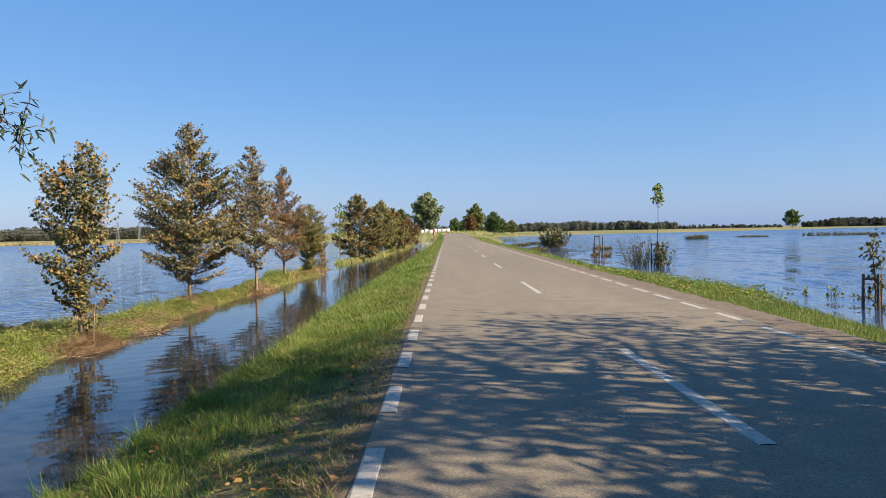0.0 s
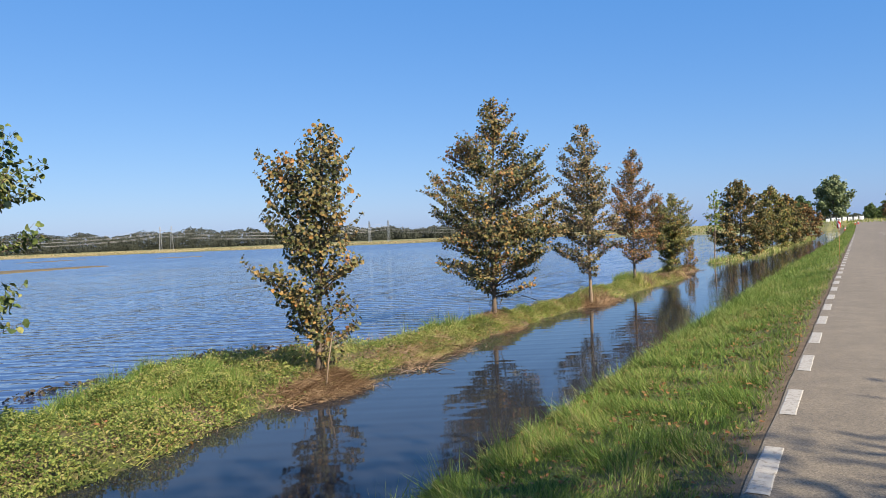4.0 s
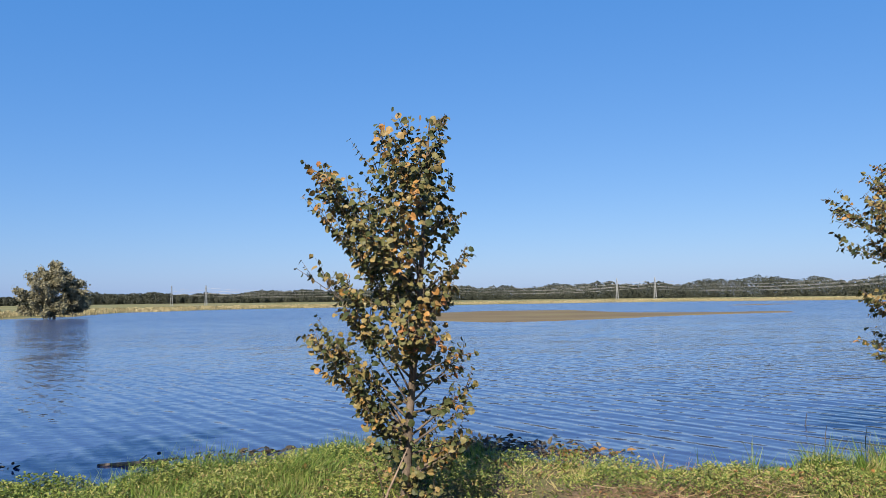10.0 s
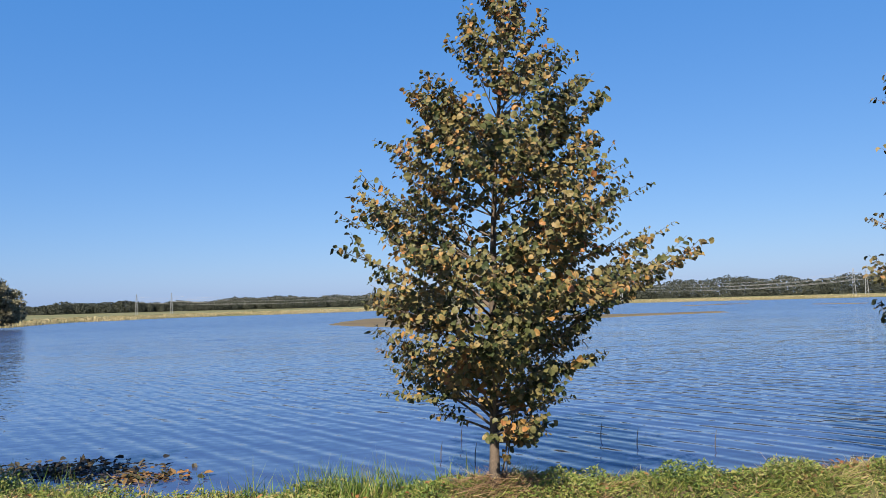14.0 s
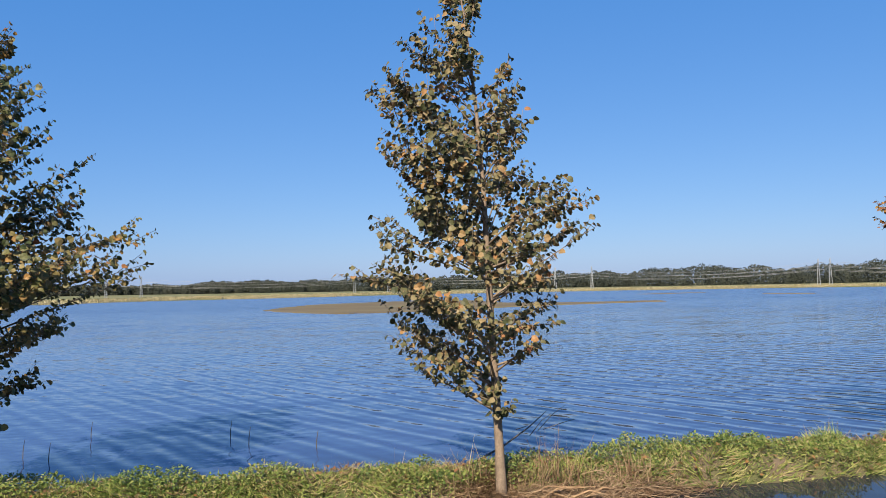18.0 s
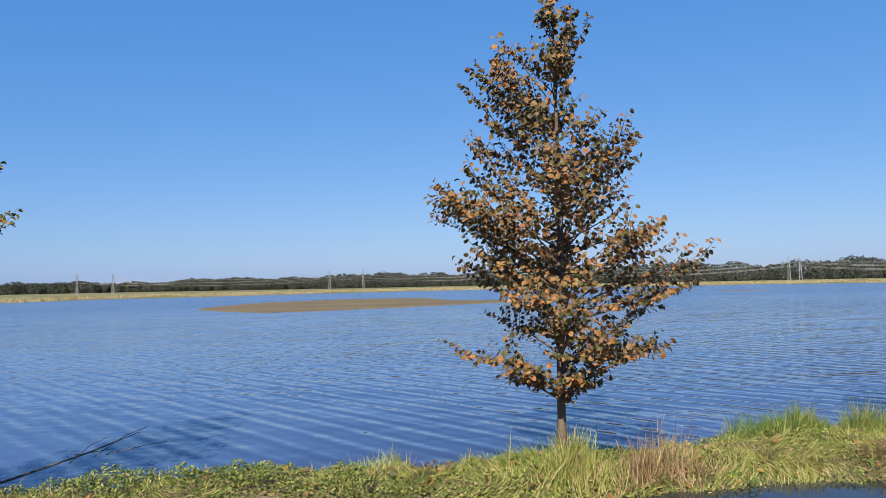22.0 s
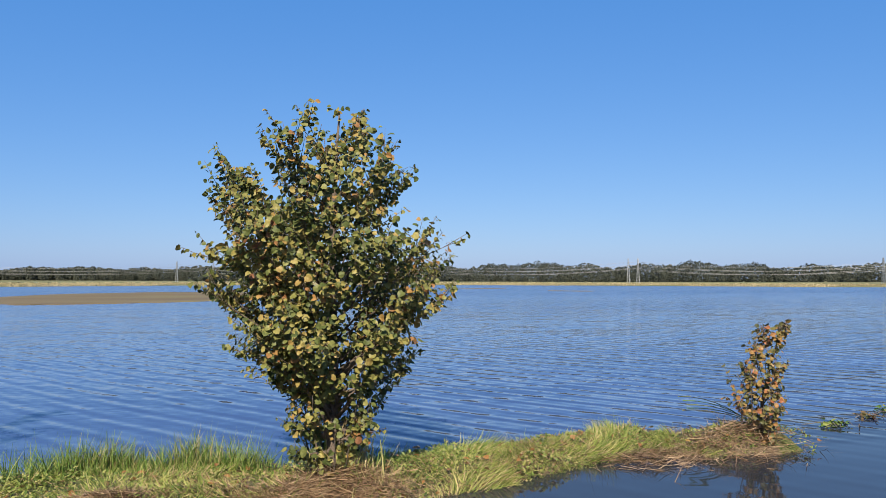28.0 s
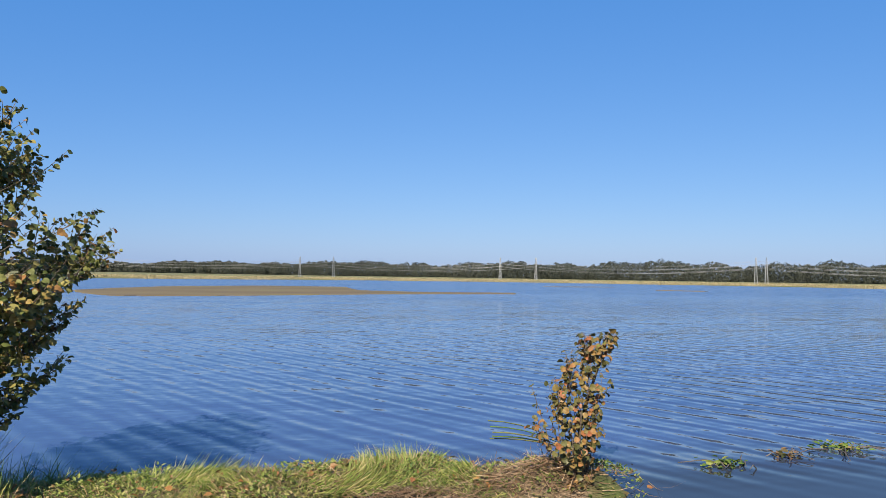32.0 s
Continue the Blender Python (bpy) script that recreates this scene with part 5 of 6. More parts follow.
turf("dyke_grass", 9000, field(186, 300, -40, 40), 0.5, M_bank_grass, "dry meadow grass on the dyke", 9, 0.2, 0.3)

turf("bank_grass", 15000, on_bank(-2, 16), 0.17, M_bank_grass, "matted grass covering the narrow bank", 10, 0.009, 0.6, (0.3, 0.1), swirl=1.3)
turf("bank_grass", 21000, on_bank(16, 31), 0.17, M_bank_grass, "matted grass covering the narrow bank", 11, 0.009, 0.6, (0.3, 0.15), swirl=1.4)
turf("bank_grass", 40000, on_bank(31, 43.1), 0.2, M_bank_grass, "matted grass covering the narrow bank", 12, 0.009, 0.5, (0.35, 0.25), swirl=1.6)
turf("bank_grass", 9000, on_bank(50, 120), 0.35, M_bank_grass, "dry grass on the far bank", 13, 0.03, 0.4)
turf("sedge", 12000, lambda r, n: ((lambda y: (np.interp(y, FAR_Y, FAR_X) + r.normal(0.75, 0.2, n), y))(r.choice([12.9, 13.6, 14.2, 14.6, 16.4, 20.2, 36.4, 37.2, 38.0], n) + r.normal(0, 0.55, n))), 0.34, M_grass, "fresh green sedge along the lake side of the bank", 14, 0.009, 0.35)
turf("sedge", 8000, lambda r, n: (r.normal(-7.75, 0.35, n), r.normal(13.7, 0.6, n)), 0.26, M_grass, "fresh green grass hummock on the bank", 48, 0.007, 0.4, (0.15, 0.1), swirl=0.5)
turf("reed_tuft", 1700, lambda r, n: ((lambda k: (np.choose(k, [-6.62, -6.5, -6.58, -6.85, -6.55]) + r.normal(0, 0.13, n), np.choose(k, [33.05, 33.2, 33.1, 38.9, 32.95]) + r.normal(0, 0.16, n)))(r.integers(0, 5, n))), 0.55, M_bank_grass, "tall yellow-green tufts round the tree feet", 15, 0.01, 0.3)


def straw_mat(n, spots, label, seed, size=0.28):
    """Long dry stalks that the flood laid down, draped over the bank's edge."""
    rnd = np.random.default_rng(seed)
    k = rnd.integers(0, len(spots), n)
    c = np.array(spots)[k]
    x, y = c[:, 0] + rnd.normal(0, 1, n) * c[:, 2], c[:, 1] + rnd.normal(0, 1, n) * c[:, 3]
    z = np.maximum(height(x, y), WATER - 0.02) + rnd.uniform(0.0, 0.13, n) * np.exp(-((x - c[:, 0]) ** 2 / c[:, 2] ** 2 + (y - c[:, 1]) ** 2 / c[:, 3] ** 2) / 2)
    turn = 1.1 * np.sin(2.3 * x + 1.7 * y) + rnd.normal(0.9, 0.75, n)
    along = np.stack([np.cos(turn), np.sin(turn) * rnd.choice((-1, 1), n), rnd.normal(-0.06, 0.16, n)], 1)
    s = size * rnd.uniform(0.35, 1.5, n)
    o = np.stack([x, y, z], 1) - along * s[:, None] * 0.5
    o[:, 2] = np.maximum(o[:, 2], WATER)
    v, f = scatter(BLADE, BLADE_F, o, along, rnd.normal(0, 0.5, (n, 3)) + np.array((0, 0, 1)), s, 0.0065 * rnd.uniform(0.5, 1.6, n))
    tagged(new("straw_mat", mesh_of("straw_mat", v, f, M_straw)), label, "straw", kind="stuff")


straw_mat(6500, [(-6.42, 15.15, 0.2, 0.28), (-6.5, 14.6, 0.22, 0.3), (-6.55, 15.45, 0.16, 0.2)], "brown straw washed up round the foot of a linden", 41)
straw_mat(2600, [(-6.7, 17.4, 0.3, 0.6), (-6.6, 18.6, 0.25, 0.5), (-6.75, 21.6, 0.22, 0.3)], "brown straw lying along the bank", 42)
straw_mat(4200, [(-6.35, 27.3, 0.18, 0.3), (-6.4, 28.3, 0.2, 0.4), (-6.45, 26.8, 0.14, 0.2)], "brown straw caught at the foot of a linden", 43)
straw_mat(6000, [(-6.5, 38.75, 0.2, 0.35), (-6.6, 36.9, 0.12, 0.25), (-6.42, 38.4, 0.16, 0.3)], "brown straw heaped round the foot of a linden", 44)
straw_mat(1500, [(-6.9, 43.6, 0.25, 0.35), (-6.9, 42.4, 0.2, 0.4)], "brown straw at the end of the bank", 45)
turf("dry_stalks", 700, lambda r, n: (-6.45 + r.normal(0, 0.12, n), r.choice([26.85, 27.3, 27.7, 28.3], n) + r.normal(0, 0.16, n)), 0.42, M_straw, "pale dry stalks standing by a linden", 46, 0.007, 0.22, category="straw")
turf("dry_stalks", 500, lambda r, n: (-6.6 + r.normal(0, 0.15, n), r.choice([33.7, 34.0, 34.3], n) + r.normal(0, 0.16, n)), 0.5, M_straw, "pale dry stalks standing by a linden", 47, 0.007, 0.25, category="straw")
turf("matted_straw", 15000, on_bank(9, 44), 0.2, M_straw, "flattened dry stalks lying on the bank", 17, 0.007, 2.2, keep=lambda x, y: (wob(x * 0.7, y * 0.6) > 0.1) * 1.0, lift=0.03, category="straw")


def ground_leaves(name, n, where, size, mat, label, seed, lift=(0.03, 0.16), category="plants"):
    rnd = np.random.default_rng(seed)
    x, y = where(rnd, n)
    z = height(x, y)
    k = z > WATER - 0.03
    o = np.stack([x, y, z + rnd.uniform(*lift, n)], 1)[k]
    n = len(o)
    s = size * rnd.uniform(0.5, 1.3, n)
    v, f = scatter(LEAF, LEAF_F, o, np.stack([rnd.normal(0, 1, n), rnd.normal(0, 1, n), rnd.normal(-0.1, 0.3, n)], 1), rnd.normal(0, 0.35, (n, 3)) + np.array((0, 0, 1)), s, s * 0.8)
    tagged(new(name, mesh_of(name, v, f, mat)), label, category, kind="stuff")




def herb_carpet(n, where, leaf, label, seed, tall=0.2, keep=None):
    """Low weeds: clumps of small leaves piled into uneven cushions."""
    rnd = np.random.default_rng(seed)
    x, y = where(rnd, n)
    cushion = np.clip(0.45 + 0.5 * np.sin(4.3 * x + 1.9 * y) * np.sin(3.1 * y - 2.2 * x + 0.8) + 0.4 * wob(2.1 * x, 1.8 * y) + 0.25 * np.sin(13 * x + 5 * y) * np.sin(11 * y - 4 * x), 0.02, 1.35)
    k = rnd.uniform(0, 1, n) < np.clip(0.12 + 1.05 * cushion, 0, 1)
    if keep is not None:
        k &= keep(x, y) > rnd.uniform(0, 1, n)
    x, y, cushion = x[k], y[k], cushion[k]
    z = height(x, y)
    k = z > WATER - 0.05
    x, y, z, cushion = x[k], y[k], z[k], cushion[k]
    n = len(x)
    o = np.stack([x, y, z + tall * cushion * rnd.uniform(0.1, 1, n) ** 0.7], 1)
    s = leaf * rnd.uniform(0.55, 1.4, n)
    along = np.stack([rnd.normal(0.15, 0.8, n), rnd.normal(0, 0.8, n), rnd.normal(0.25, 0.45, n)], 1)
    v, f = scatter(LEAF, LEAF_F, o, along, rnd.normal(0, 0.45, (n, 3)) + np.array((0.2, 0, 1)), s, s * 0.62)
    tagged(new("bank_herbs", mesh_of("bank_herbs", v, f, M_herb)), label, "plants", kind="stuff")


herb_carpet(125000, on_bank(5, 16.2), 0.034, "low leafy green weeds covering the bank", 21, 0.28, keep=lambda x, y: np.clip(1 - 1.2 * np.exp(-((x + 6.5) ** 2 / 0.1 + (y - 14.7) ** 2 / 0.5)), 0, 1))
herb_carpet(68000, on_bank(16, 31), 0.032, "low leafy weeds covering the bank", 22, 0.2)
herb_carpet(26000, on_bank(31, 44.5), 0.035, "low leafy weeds among the bank grass", 26, 0.12)
ground_leaves("fallen_leaves", 2600, on_bank(6, 44.5), 0.06, M_leaf_orange, "brown fallen leaves on the bank", 23, (0.03, 0.1), "leaves")
ground_leaves("fallen_leaves", 4200, left_verge(3, 24, -0.58), 0.05, M_leaf_orange, "brown fallen leaves on the verge", 24, (0.02, 0.05), "leaves")
ground_leaves("verge_weeds", 3500, right_verge(20, 34), 0.08, M_leaf_weed, "leafy weeds at the water's edge", 25, (0.05, 0.25))

TALL_WEEDS = [(-8.9, 11.3, 0.3), (-8.8, 11.9, 0.26), (-9.0, 12.6, 0.3), (-7.9, 18.2, 0.32), (-8.6, 12.3, 0.22), (-7.7, 23.3, 0.3), (-7.6, 19.4, 0.2)]
DOCKS = [(-9.9, 14.0), (-9.7, 14.9), (-8.4, 17.3)]

# ---- drift and weeds in the water ----
def raft(name, x, y, rx, ry, n, mat, label, seed, leaf=0.1, group=""):
    """A flat raft of floating dead stalks and leaves."""
    nr = np.random.default_rng(seed)
    th = thing(name, (x, y, WATER + 0.005), label, "debris", group)
    o = np.stack([nr.normal(0, rx / 2, n), nr.normal(0, ry / 2, n), nr.uniform(-0.01, 0.05, n)], 1)
    s = leaf * nr.uniform(0.5, 1.4, n)
    v, f = scatter(LEAF, LEAF_F, o, np.stack([nr.normal(0, 1, n), nr.normal(0, 1, n), nr.normal(0, 0.3, n)], 1), nr.normal(0, 0.4, (n, 3)) + np.array((0, 0, 1)), s, s * 0.7)
    tagged(part("mat", mesh_of("mat", v, f, mat), th), kind="stuff")
    st = [tube([(a, b, 0.0), (a + c * 0.5, b + d * 0.5, 0.05), (a + c, b + d, 0.02)], [0.008, 0.007, 0.004], 4)
          for a, b, c, d in zip(nr.normal(0, rx / 2.5, 7), nr.normal(0, ry / 2.5, 7), nr.normal(0, 0.25, 7), nr.normal(0, 0.25, 7))]
    part("stalks", mesh_of("stalks", *joined(st), M_grey_wood), th)
    return th


M_rotten = leafy("rotten_leaf", [(0.1, (0.02, 0.018, 0.015)), (0.6, (0.06, 0.05, 0.035)), (1.0, (0.12, 0.09, 0.05))], 0.1, 0.4)
M_submerged = leafy("drowned_grass", [(0.1, (0.04, 0.07, 0.05)), (0.6, (0.08, 0.12, 0.08)), (1.0, (0.14, 0.17, 0.1))], 0.2, 0.5)
raft("drift_raft", -10.6, 16.4, 0.5, 1.1, 260, M_rotten, "black rotting plants floating off the bank", 1)
raft("drift_raft", -10.2, 17.0, 0.4, 0.9, 130, M_rotten, "black rotting plants floating off the bank", 2)
raft("drift_raft", -9.7, 17.7, 0.35, 0.7, 160, M_leaf_orange, "brown plant litter floating off the bank", 3)
raft("drift_raft", -10.4, 9.9, 0.2, 0.5, 60, M_rotten, "black rotting plants floating off the bank", 4)
raft("drift_raft", -10.6, 13.6, 0.2, 1.2, 90, M_rotten, "black rotting plants floating off the bank", 5)
raft("drift_raft", -6.0, 16.9, 0.2, 0.3, 70, M_straw, "small heap of drifted straw in the ditch", 6, 0.04)
raft("drift_raft", -7.6, 45.9, 0.2, 0.3, 70, M_leaf_weed, "green weed island in the water", 7, 0.07)
raft("drift_raft", -7.85, 46.8, 0.12, 0.2, 50, M_leaf_orange, "small brown weed island in the water", 8, 0.07)
raft("drift_raft", -8.1, 47.7, 0.2, 0.35, 90, M_leaf_weed, "green weed island in the water", 9, 0.07)
snag = thing("drift_branch", (-8.3, 27.45, WATER), "dark dead branch reaching from the bank into the lake", "branch")
part("stem", mesh_of("stem", *tube([(0.5, -0.55, 0.03), (0, 0, 0.12), (-0.7, 0.55, 0.2), (-1.3, 1.0, 0.3)], [0.016, 0.014, 0.01, 0.004], 6), M_grey_wood, True), snag)
for a, b, z in ((-0.95, 1.15, 0.42), (-1.25, 0.7, 0.12), (-0.5, 0.8, 0.4), (-1.1, 1.35, 0.2)):
    part("twig", mesh_of("twig", *tube([(a * 0.6, b * 0.55, 0.17), (a * 0.8, b * 0.8, z * 0.7 + 0.06), (a, b, z)], [0.006, 0.005, 0.003], 4), M_grey_wood, True), snag)
log = thing("driftwood", (-10.3, 11.9, WATER), "dark wet log floating off the bank", "log")
part("stem", mesh_of("stem", *tube([(0, -0.4, 0.0), (0.05, 0, 0.015), (0, 0.35, 0.02), (-0.04, 0.62, 0.05)], [0.025, 0.032, 0.028, 0.01], 8), M_grey_wood, True), log)
part("snag", mesh_of("snag", *tube([(0.02, 0.1, 0.02), (-0.05, 0.2, 0.1)], [0.012, 0.006], 5), M_grey_wood, True), log)
turf("drowned_grass", 4200, lambda r, n: (r.normal(-7.6, 0.55, n), r.uniform(44.6, 49.5, n)), 0.3, M_submerged, "long grass streaming just under the surface", 31, 0.008, 2.5)
for k, (x, y) in enumerate([(-9.9, 24.3), (-9.4, 25.2), (-11, 22), (-10.5, 24.0), (-9.8, 21.5), (-9.5, 21.9)]):
    th = thing("reed_stub", (x, y, WATER), "thin dark stalk standing in the lake", "stalk", "stalks in the lake")
    part("stalk", mesh_of("stalk", *tube([(0, 0, -0.2), (0.01, 0.01, 0.1), (0.02, 0.03, 0.24)], [0.008, 0.006, 0.003], 4), M_grey_wood), th)
leafblade = thing("iris_leaves", (-7.5, 43.25, float(height(-7.5, 43.25)) + 0.13), "fallen yellow-green iris leaves on the bank end", "leaves")
for k in range(5):
    n = 7
    c = [(0.1 * math.sin(k) + 0.05 * k * s, 0.95 * s, 0.16 + 0.04 * k - 0.3 * s * s * (0.6 + 0.15 * k)) for s in np.linspace(0, 1, n)]
    vv, ff = [], []
    for i, (a, b, z) in enumerate(c):
        w = 0.022 * (1 - (i / (n - 1)) ** 3)
        vv += [(a - w, b, z), (a, b, z - 0.008), (a + w, b, z)]
        if i:
            o = 3 * (i - 1)
            ff += [(o, o + 1, o + 4, o + 3), (o + 1, o + 2, o + 5, o + 4)]
    part("leaf_blade", mesh_of("leaf_blade", vv, ff, M_grass if k % 2 else M_leaf_olive), leafblade)
root = thing("drift_branch", (-6.35, 27.5, float(height(-6.4, 27.5)) + 0.03), "tangled dead branches caught at a tree foot", "branch")
rr = random.Random(4)
for k in range(9):
    p = Vector((rr.uniform(-0.25, 0.15), rr.uniform(-0.6, 0.3), rr.uniform(0, 0.1)))
    e = p + Vector((rr.uniform(-0.3, 0.3), rr.uniform(0.3, 0.9), rr.uniform(-0.05, 0.25)))
    part("stick", mesh_of("stick", *tube([p, p.lerp(e, 0.5) + Vector((0, 0, 0.1)), e], [0.014, 0.011, 0.005], 5), M_wood), root)

for k, (x, y, h) in enumerate(TALL_WEEDS):
    clump("tall_weed", x, y, 0.05, h, 150, M_grass, "feathery green weed standing at the bank edge", 120 + k, 0.04, LONG, group="tall weeds on the bank", z=float(height(x, y)))
for k, (x, y) in enumerate(DOCKS):
    clump("dock_plant", x, y, 0.1, 0.24, 130, M_leaf_orange, "rust-brown dock plant gone to seed", 140 + k, 0.035, group="docks on the bank", z=float(height(x, y)))
pole = thing("dead_stick", (-6.47, 14.95, float(height(-6.47, 14.95))), "pale dead stick leaning on the linden", "stick")
part("stem", mesh_of("stem", *tube([(0.05, -0.05, -0.05), (0.0, 0.12, 0.42), (-0.05, 0.3, 0.78)], [0.013, 0.011, 0.006], 6), M_bark_pale, True), pole)

# ---- warning stake with a plastic bottle ----
def clear_plastic():
    m, nt, b = nodes_of("clear_plastic")
    p = nt.nodes.new("ShaderNodeTexCoord").outputs["Object"]
    tr = nt.nodes.new("ShaderNodeBsdfTransparent")
    tr.inputs[0].default_value = (0.86, 0.9, 0.95, 1)
    gl = add(nt, "ShaderNodeBsdfGlossy", Roughness=0.07)
    fr = add(nt, "ShaderNodeLayerWeight", Blend=0.25)
    bp = add(nt, "ShaderNodeBump", Strength=1.0, Distance=0.014)
    nt.links.new(noise_of(nt, p, 42, 3, 0.45), bp.inputs["Height"])
    nt.links.new(bp.outputs[0], gl.inputs["Normal"])
    nt.links.new(bp.outputs[0], fr.inputs["Normal"])
    mx = nt.nodes.new("ShaderNodeMixShader")
    least = nt.nodes.new("ShaderNodeMath")
    least.operation = "MAXIMUM"
    nt.links.new(fr.outputs["Facing"], least.inputs[0])
    least.inputs[1].default_value = 0.13
    nt.links.new(least.outputs[0], mx.inputs[0])
    nt.links.new(tr.outputs[0], mx.inputs[1])
    nt.links.new(gl.outputs[0], mx.inputs[2])
    nt.links.new(mx.outputs[0], nt.nodes["Material Output"].inputs[0])
    return m


M_clear = clear_plastic()


def tape(name, a, b):
    """Thin stretched foil: faint dirt, long creases, some light through it."""
    m, nt, bs = nodes_of(name)
    p = nt.nodes.new("ShaderNodeTexCoord").outputs["Object"]
    col = ramp(nt, noise_of(nt, p, 30, 4), [(0.3, a), (0.7, b)])
    nt.links.new(col, bs.inputs["Base Color"])
    bs.inputs["Roughness"].default_value = 0.34
    # a few slack folds slanting round the bottle
    fold = nt.nodes.new("ShaderNodeMapping")
    fold.inputs["Rotation"].default_value = (radians(-28), 0, 0)
    fold.inputs["Scale"].default_value = (0.5, 0.5, 3.2)
    nt.links.new(p, fold.inputs[0])
    slack = ramp(nt, noise_of(nt, fold.outputs[0], 13, 2, 0.5), [(0.42, (0, 0, 0)), (0.5, (1, 1, 1)), (0.58, (0.2, 0.2, 0.2))])
    bump(nt, bs, slack, 0.4, 0.006)
    t = nt.nodes.new("ShaderNodeBsdfTranslucent")
    nt.links.new(col, t.inputs[0])
    mx = nt.nodes.new("ShaderNodeMixShader")
    mx.inputs[0].default_value = 0.25
    nt.links.new(bs.outputs[0], mx.inputs[1])
    nt.links.new(t.outputs[0], mx.inputs[2])
    nt.links.new(mx.outputs[0], nt.nodes["Material Output"].inputs[0])
    return m


M_tape_red = tape("red_tape", (0.62, 0.016, 0.02), (0.7, 0.026, 0.026))
M_tape_white = tape("white_tape", (0.55, 0.54, 0.535), (0.62, 0.61, 0.605))
M_stick = surface("pine_stick", [(0.3, (0.3, 0.14, 0.045)), (0.7, (0.46, 0.25, 0.1))], 30, 160, 0.75, 0.4, 0.003)
STAKE = (-0.32, 32.677)
stake = thing("warning_stake", (*STAKE, -0.065), "wooden stick with taped plastic bottle marking the road edge", "marker")
part("stick", mesh_of("stick", *tube([(0, 0.0, -0.25), (0.004, 0.018, 0.8), (-0.002, 0.022, 1.645)], [0.0075, 0.007, 0.0055], 8), M_stick, True), stake, "thin brown wooden stick")


def bottle_radius(z):
    return np.interp(z, [1.36, 1.375, 1.4, 1.43, 1.60, 1.63, 1.65, 1.655], [0.026, 0.036, 0.048, 0.053, 0.056, 0.052, 0.036, 0.0])


FACE = radians(4)          # the side where the tape leaves a bare gap
def skin(a, z, grow, k):
    """A point of the crushed bottle at angle a (from FACE) and height z; it leans a little."""
    c = math.sin(3 * a + 31 * z) * 0.4 + math.sin(5 * a - 57 * z) * 0.25 + 0.5 * abs(math.sin(2.5 * a + 70 * z)) + 0.35 * abs(math.sin(4 * a - 110 * z + 1))
    r = float(bottle_radius(z)) * (1 + k * (c - 0.4)) + grow
    up = z - 1.49
    return (r * math.cos(a + FACE) + 0.02 * up, r * math.sin(a + FACE) - 0.085 * up + 0.004, z)


def wrapped(zs, n, grow, k):
    verts = [skin(2 * math.pi * i / n, z, grow, k) for z in zs for i in range(n)]
    faces = [(j * n + i, j * n + (i + 1) % n, (j + 1) * n + (i + 1) % n, (j + 1) * n + i) for j in range(len(zs) - 1) for i in range(n)]
    return verts, faces


bottle = part("bottle", mesh_of("bottle", *wrapped(list(np.linspace(1.36, 1.648, 60)) + [1.652, 1.655], 90, 0.0, 0.05), M_clear, True), stake, "crumpled clear plastic bottle turned upside down")


def band(left, right, top, low, grow):
    """One stripe of tape: left and right give its edges in degrees at depth v, top and low the tape's edges in height."""
    nu, nv = 22, 22
    verts, faces = [], []
    for j in range(nv + 1):
        v = j / nv
        for i in range(nu + 1):
            d = left(v) + (right(v) - left(v)) * i / nu
            w = (d + 90) % 360 - 90
            zt, zb = float(np.interp(w, *top)), float(np.interp(w, *low))
            fold = 0.0007 * math.sin(9 * v + 0.05 * d) + 0.0006 * abs(math.sin(5 * v - 0.03 * d))
            verts.append(skin(radians(d), zt + (zb - zt) * v, grow + fold, 0.05))
            if i and j:
                o = (j - 1) * (nu + 1) + i - 1
                faces.append((o, o + 1, o + nu + 2, o + nu + 1))
    return verts, faces


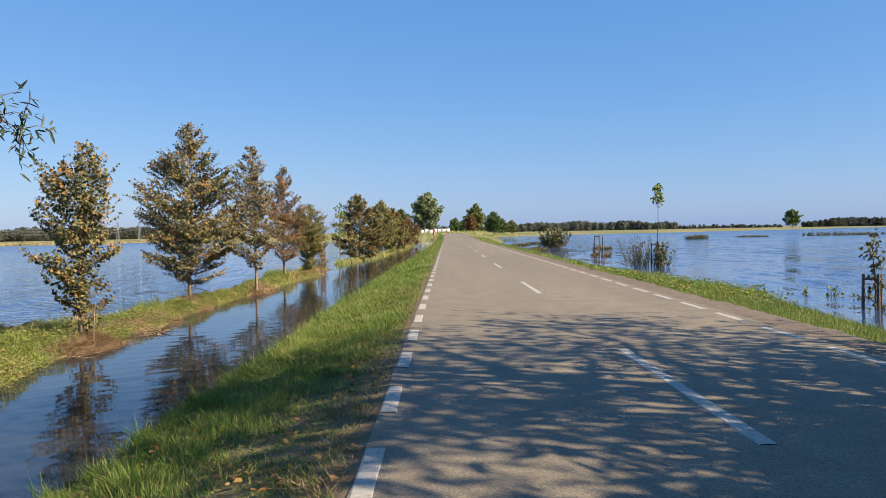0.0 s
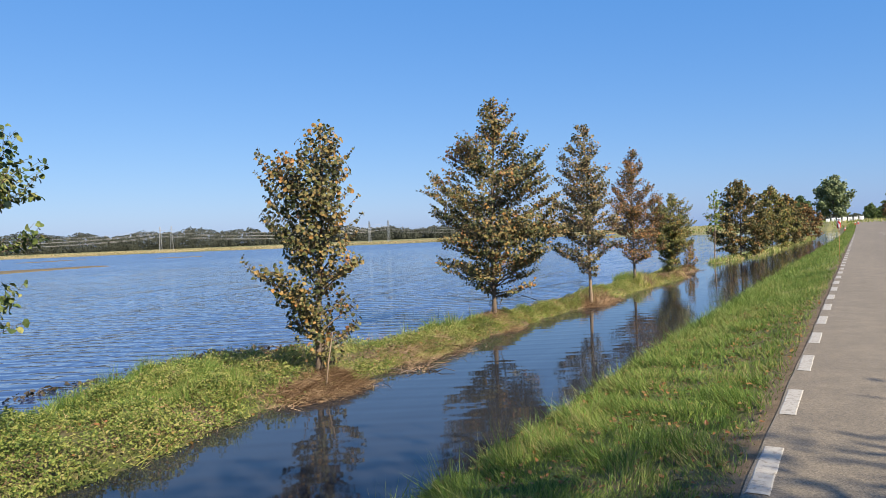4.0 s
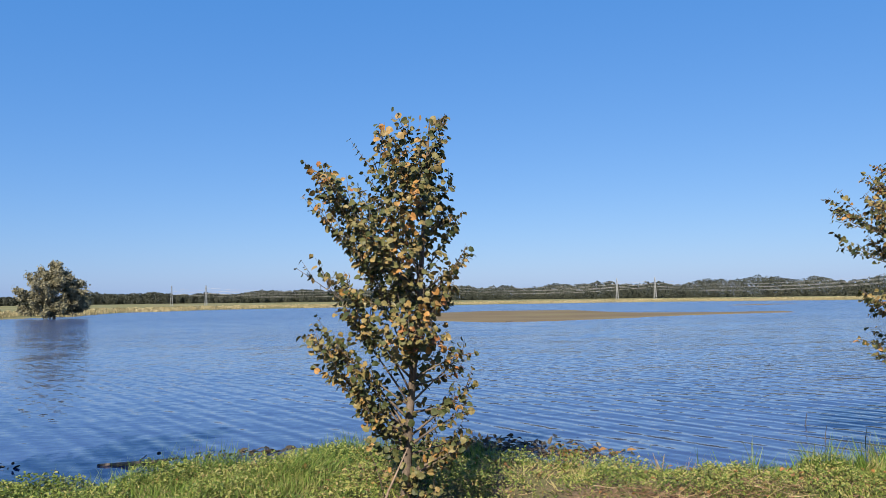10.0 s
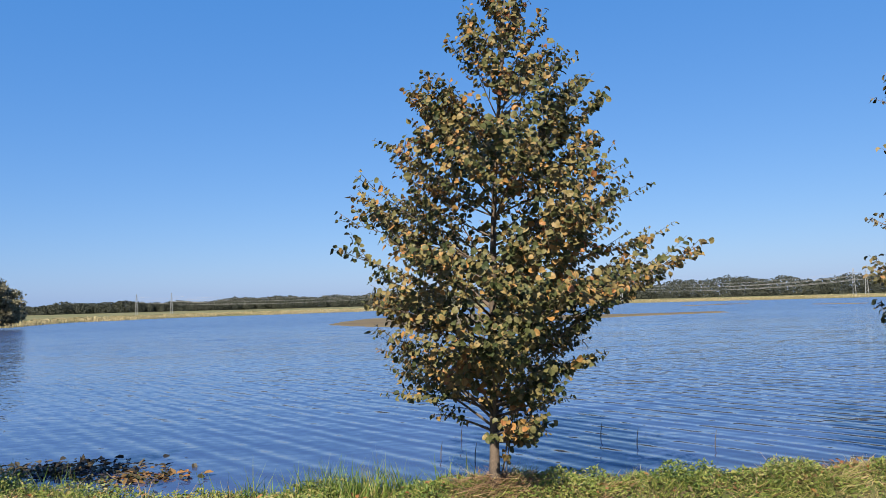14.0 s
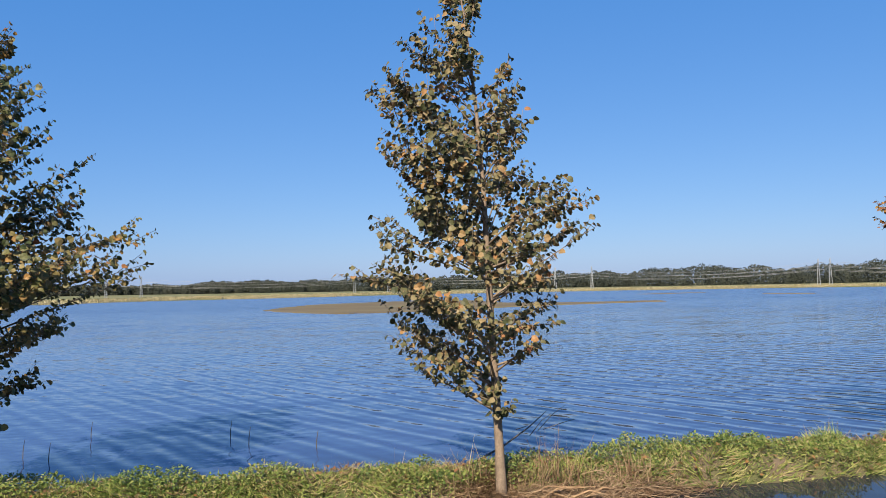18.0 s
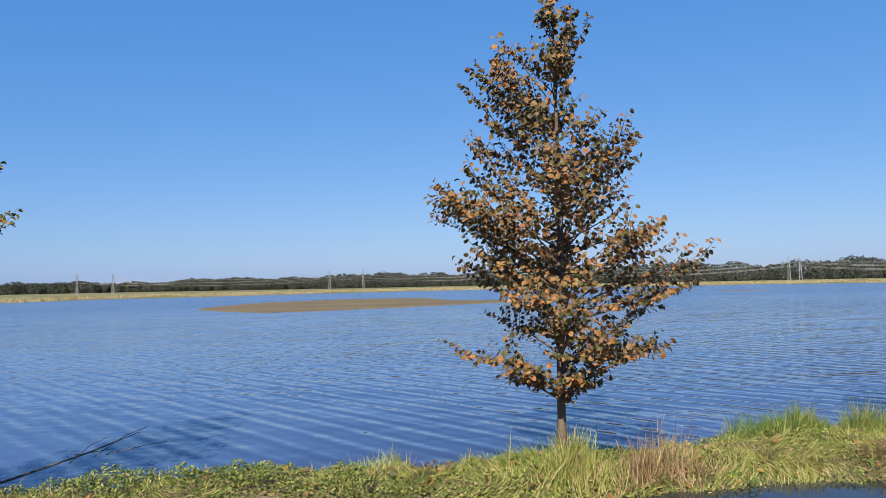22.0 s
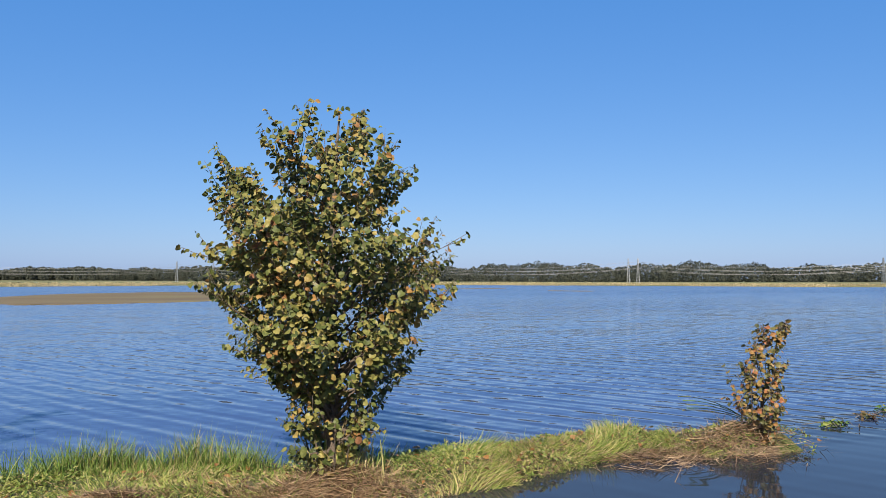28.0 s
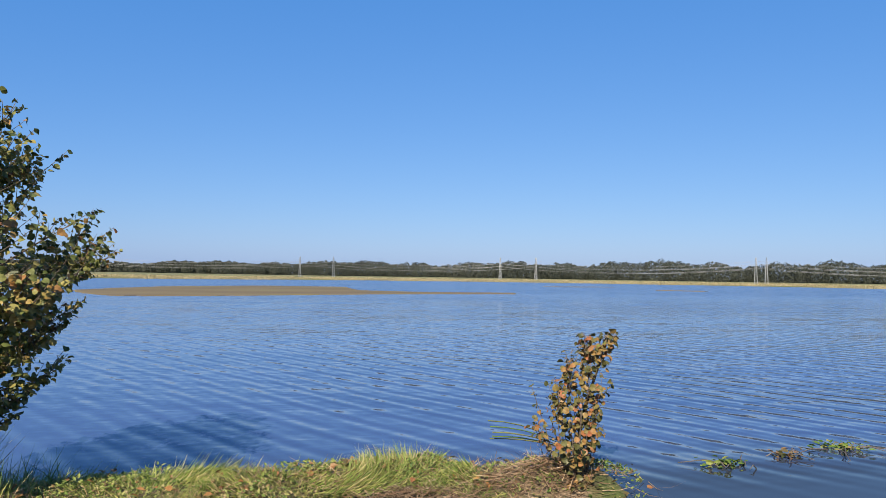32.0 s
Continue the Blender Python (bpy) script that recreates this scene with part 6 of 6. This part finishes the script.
def shifted(deg, shear, power):
    return lambda v: deg + shear * v ** power


UP_T = ([-90, -20, 10, 45, 90, 180, 270], [1.583, 1.579, 1.574, 1.568, 1.571, 1.58, 1.583])
UP_L = ([-90, -48, -12, 19, 52, 72, 90, 270], [1.465, 1.48, 1.497, 1.504, 1.517, 1.519, 1.522, 1.465])
LO_T = ([-90, -48, -3, 24, 90, 180, 270], [1.488, 1.469, 1.446, 1.464, 1.467, 1.48, 1.488])
LO_L = ([-90, 270], [1.363, 1.363])
MID_T = ([-90, 24, 64, 90, 160, 270], [1.465, 1.465, 1.501, 1.507, 1.49, 1.465])
MID_L = ([-90, 270], [1.462, 1.462])
red, white = [], []
for k in range(6):
    (white if k % 2 else red).append(band(shifted(-17 + 60 * k, 95, 1.4), shifted(43 + 60 * k, 95, 1.4), UP_T, UP_L, 0.0026))
    (red if k % 2 else white).append(band(shifted(-3 + 60 * k, 18, 1), shifted(57 + 60 * k, 18, 1), LO_T, LO_L, 0.0018))
red.append(band(shifted(24, 0, 1), shifted(110, 0, 1), MID_T, MID_L, 0.0022))
white.append(band(shifted(110, 0, 1), shifted(170, 0, 1), MID_T, MID_L, 0.0022))
for sides in red:
    part("red_stripe", mesh_of("red_stripe", *sides, M_tape_red, True), bottle, "red stripe of wrapped barrier tape")
for sides in white:
    part("white_stripe", mesh_of("white_stripe", *sides, M_tape_white, True), bottle, "white stripe of wrapped barrier tape")
vv, ff = [], []
for i in range(9):
    s = i / 8
    y, z = -0.008 - 0.07 * s, 1.37 - 0.05 * s - 0.008 * math.sin(6 * s)
    vv += [(0.022 + 0.01 * math.sin(5 * s), y, z + 0.012), (0.028 + 0.01 * math.sin(5 * s + 1), y - 0.006, z - 0.01)]
    if i:
        ff.append((2 * i - 2, 2 * i - 1, 2 * i + 1, 2 * i))
me = mesh_of("tape_end", vv, ff, M_tape_white)
me.materials.append(M_tape_red)
for i, pl in enumerate(me.polygons):
    pl.material_index = 1 if i % 4 in (0, 1) else 0
part("tape_end", me, bottle, "loose end of the tape")
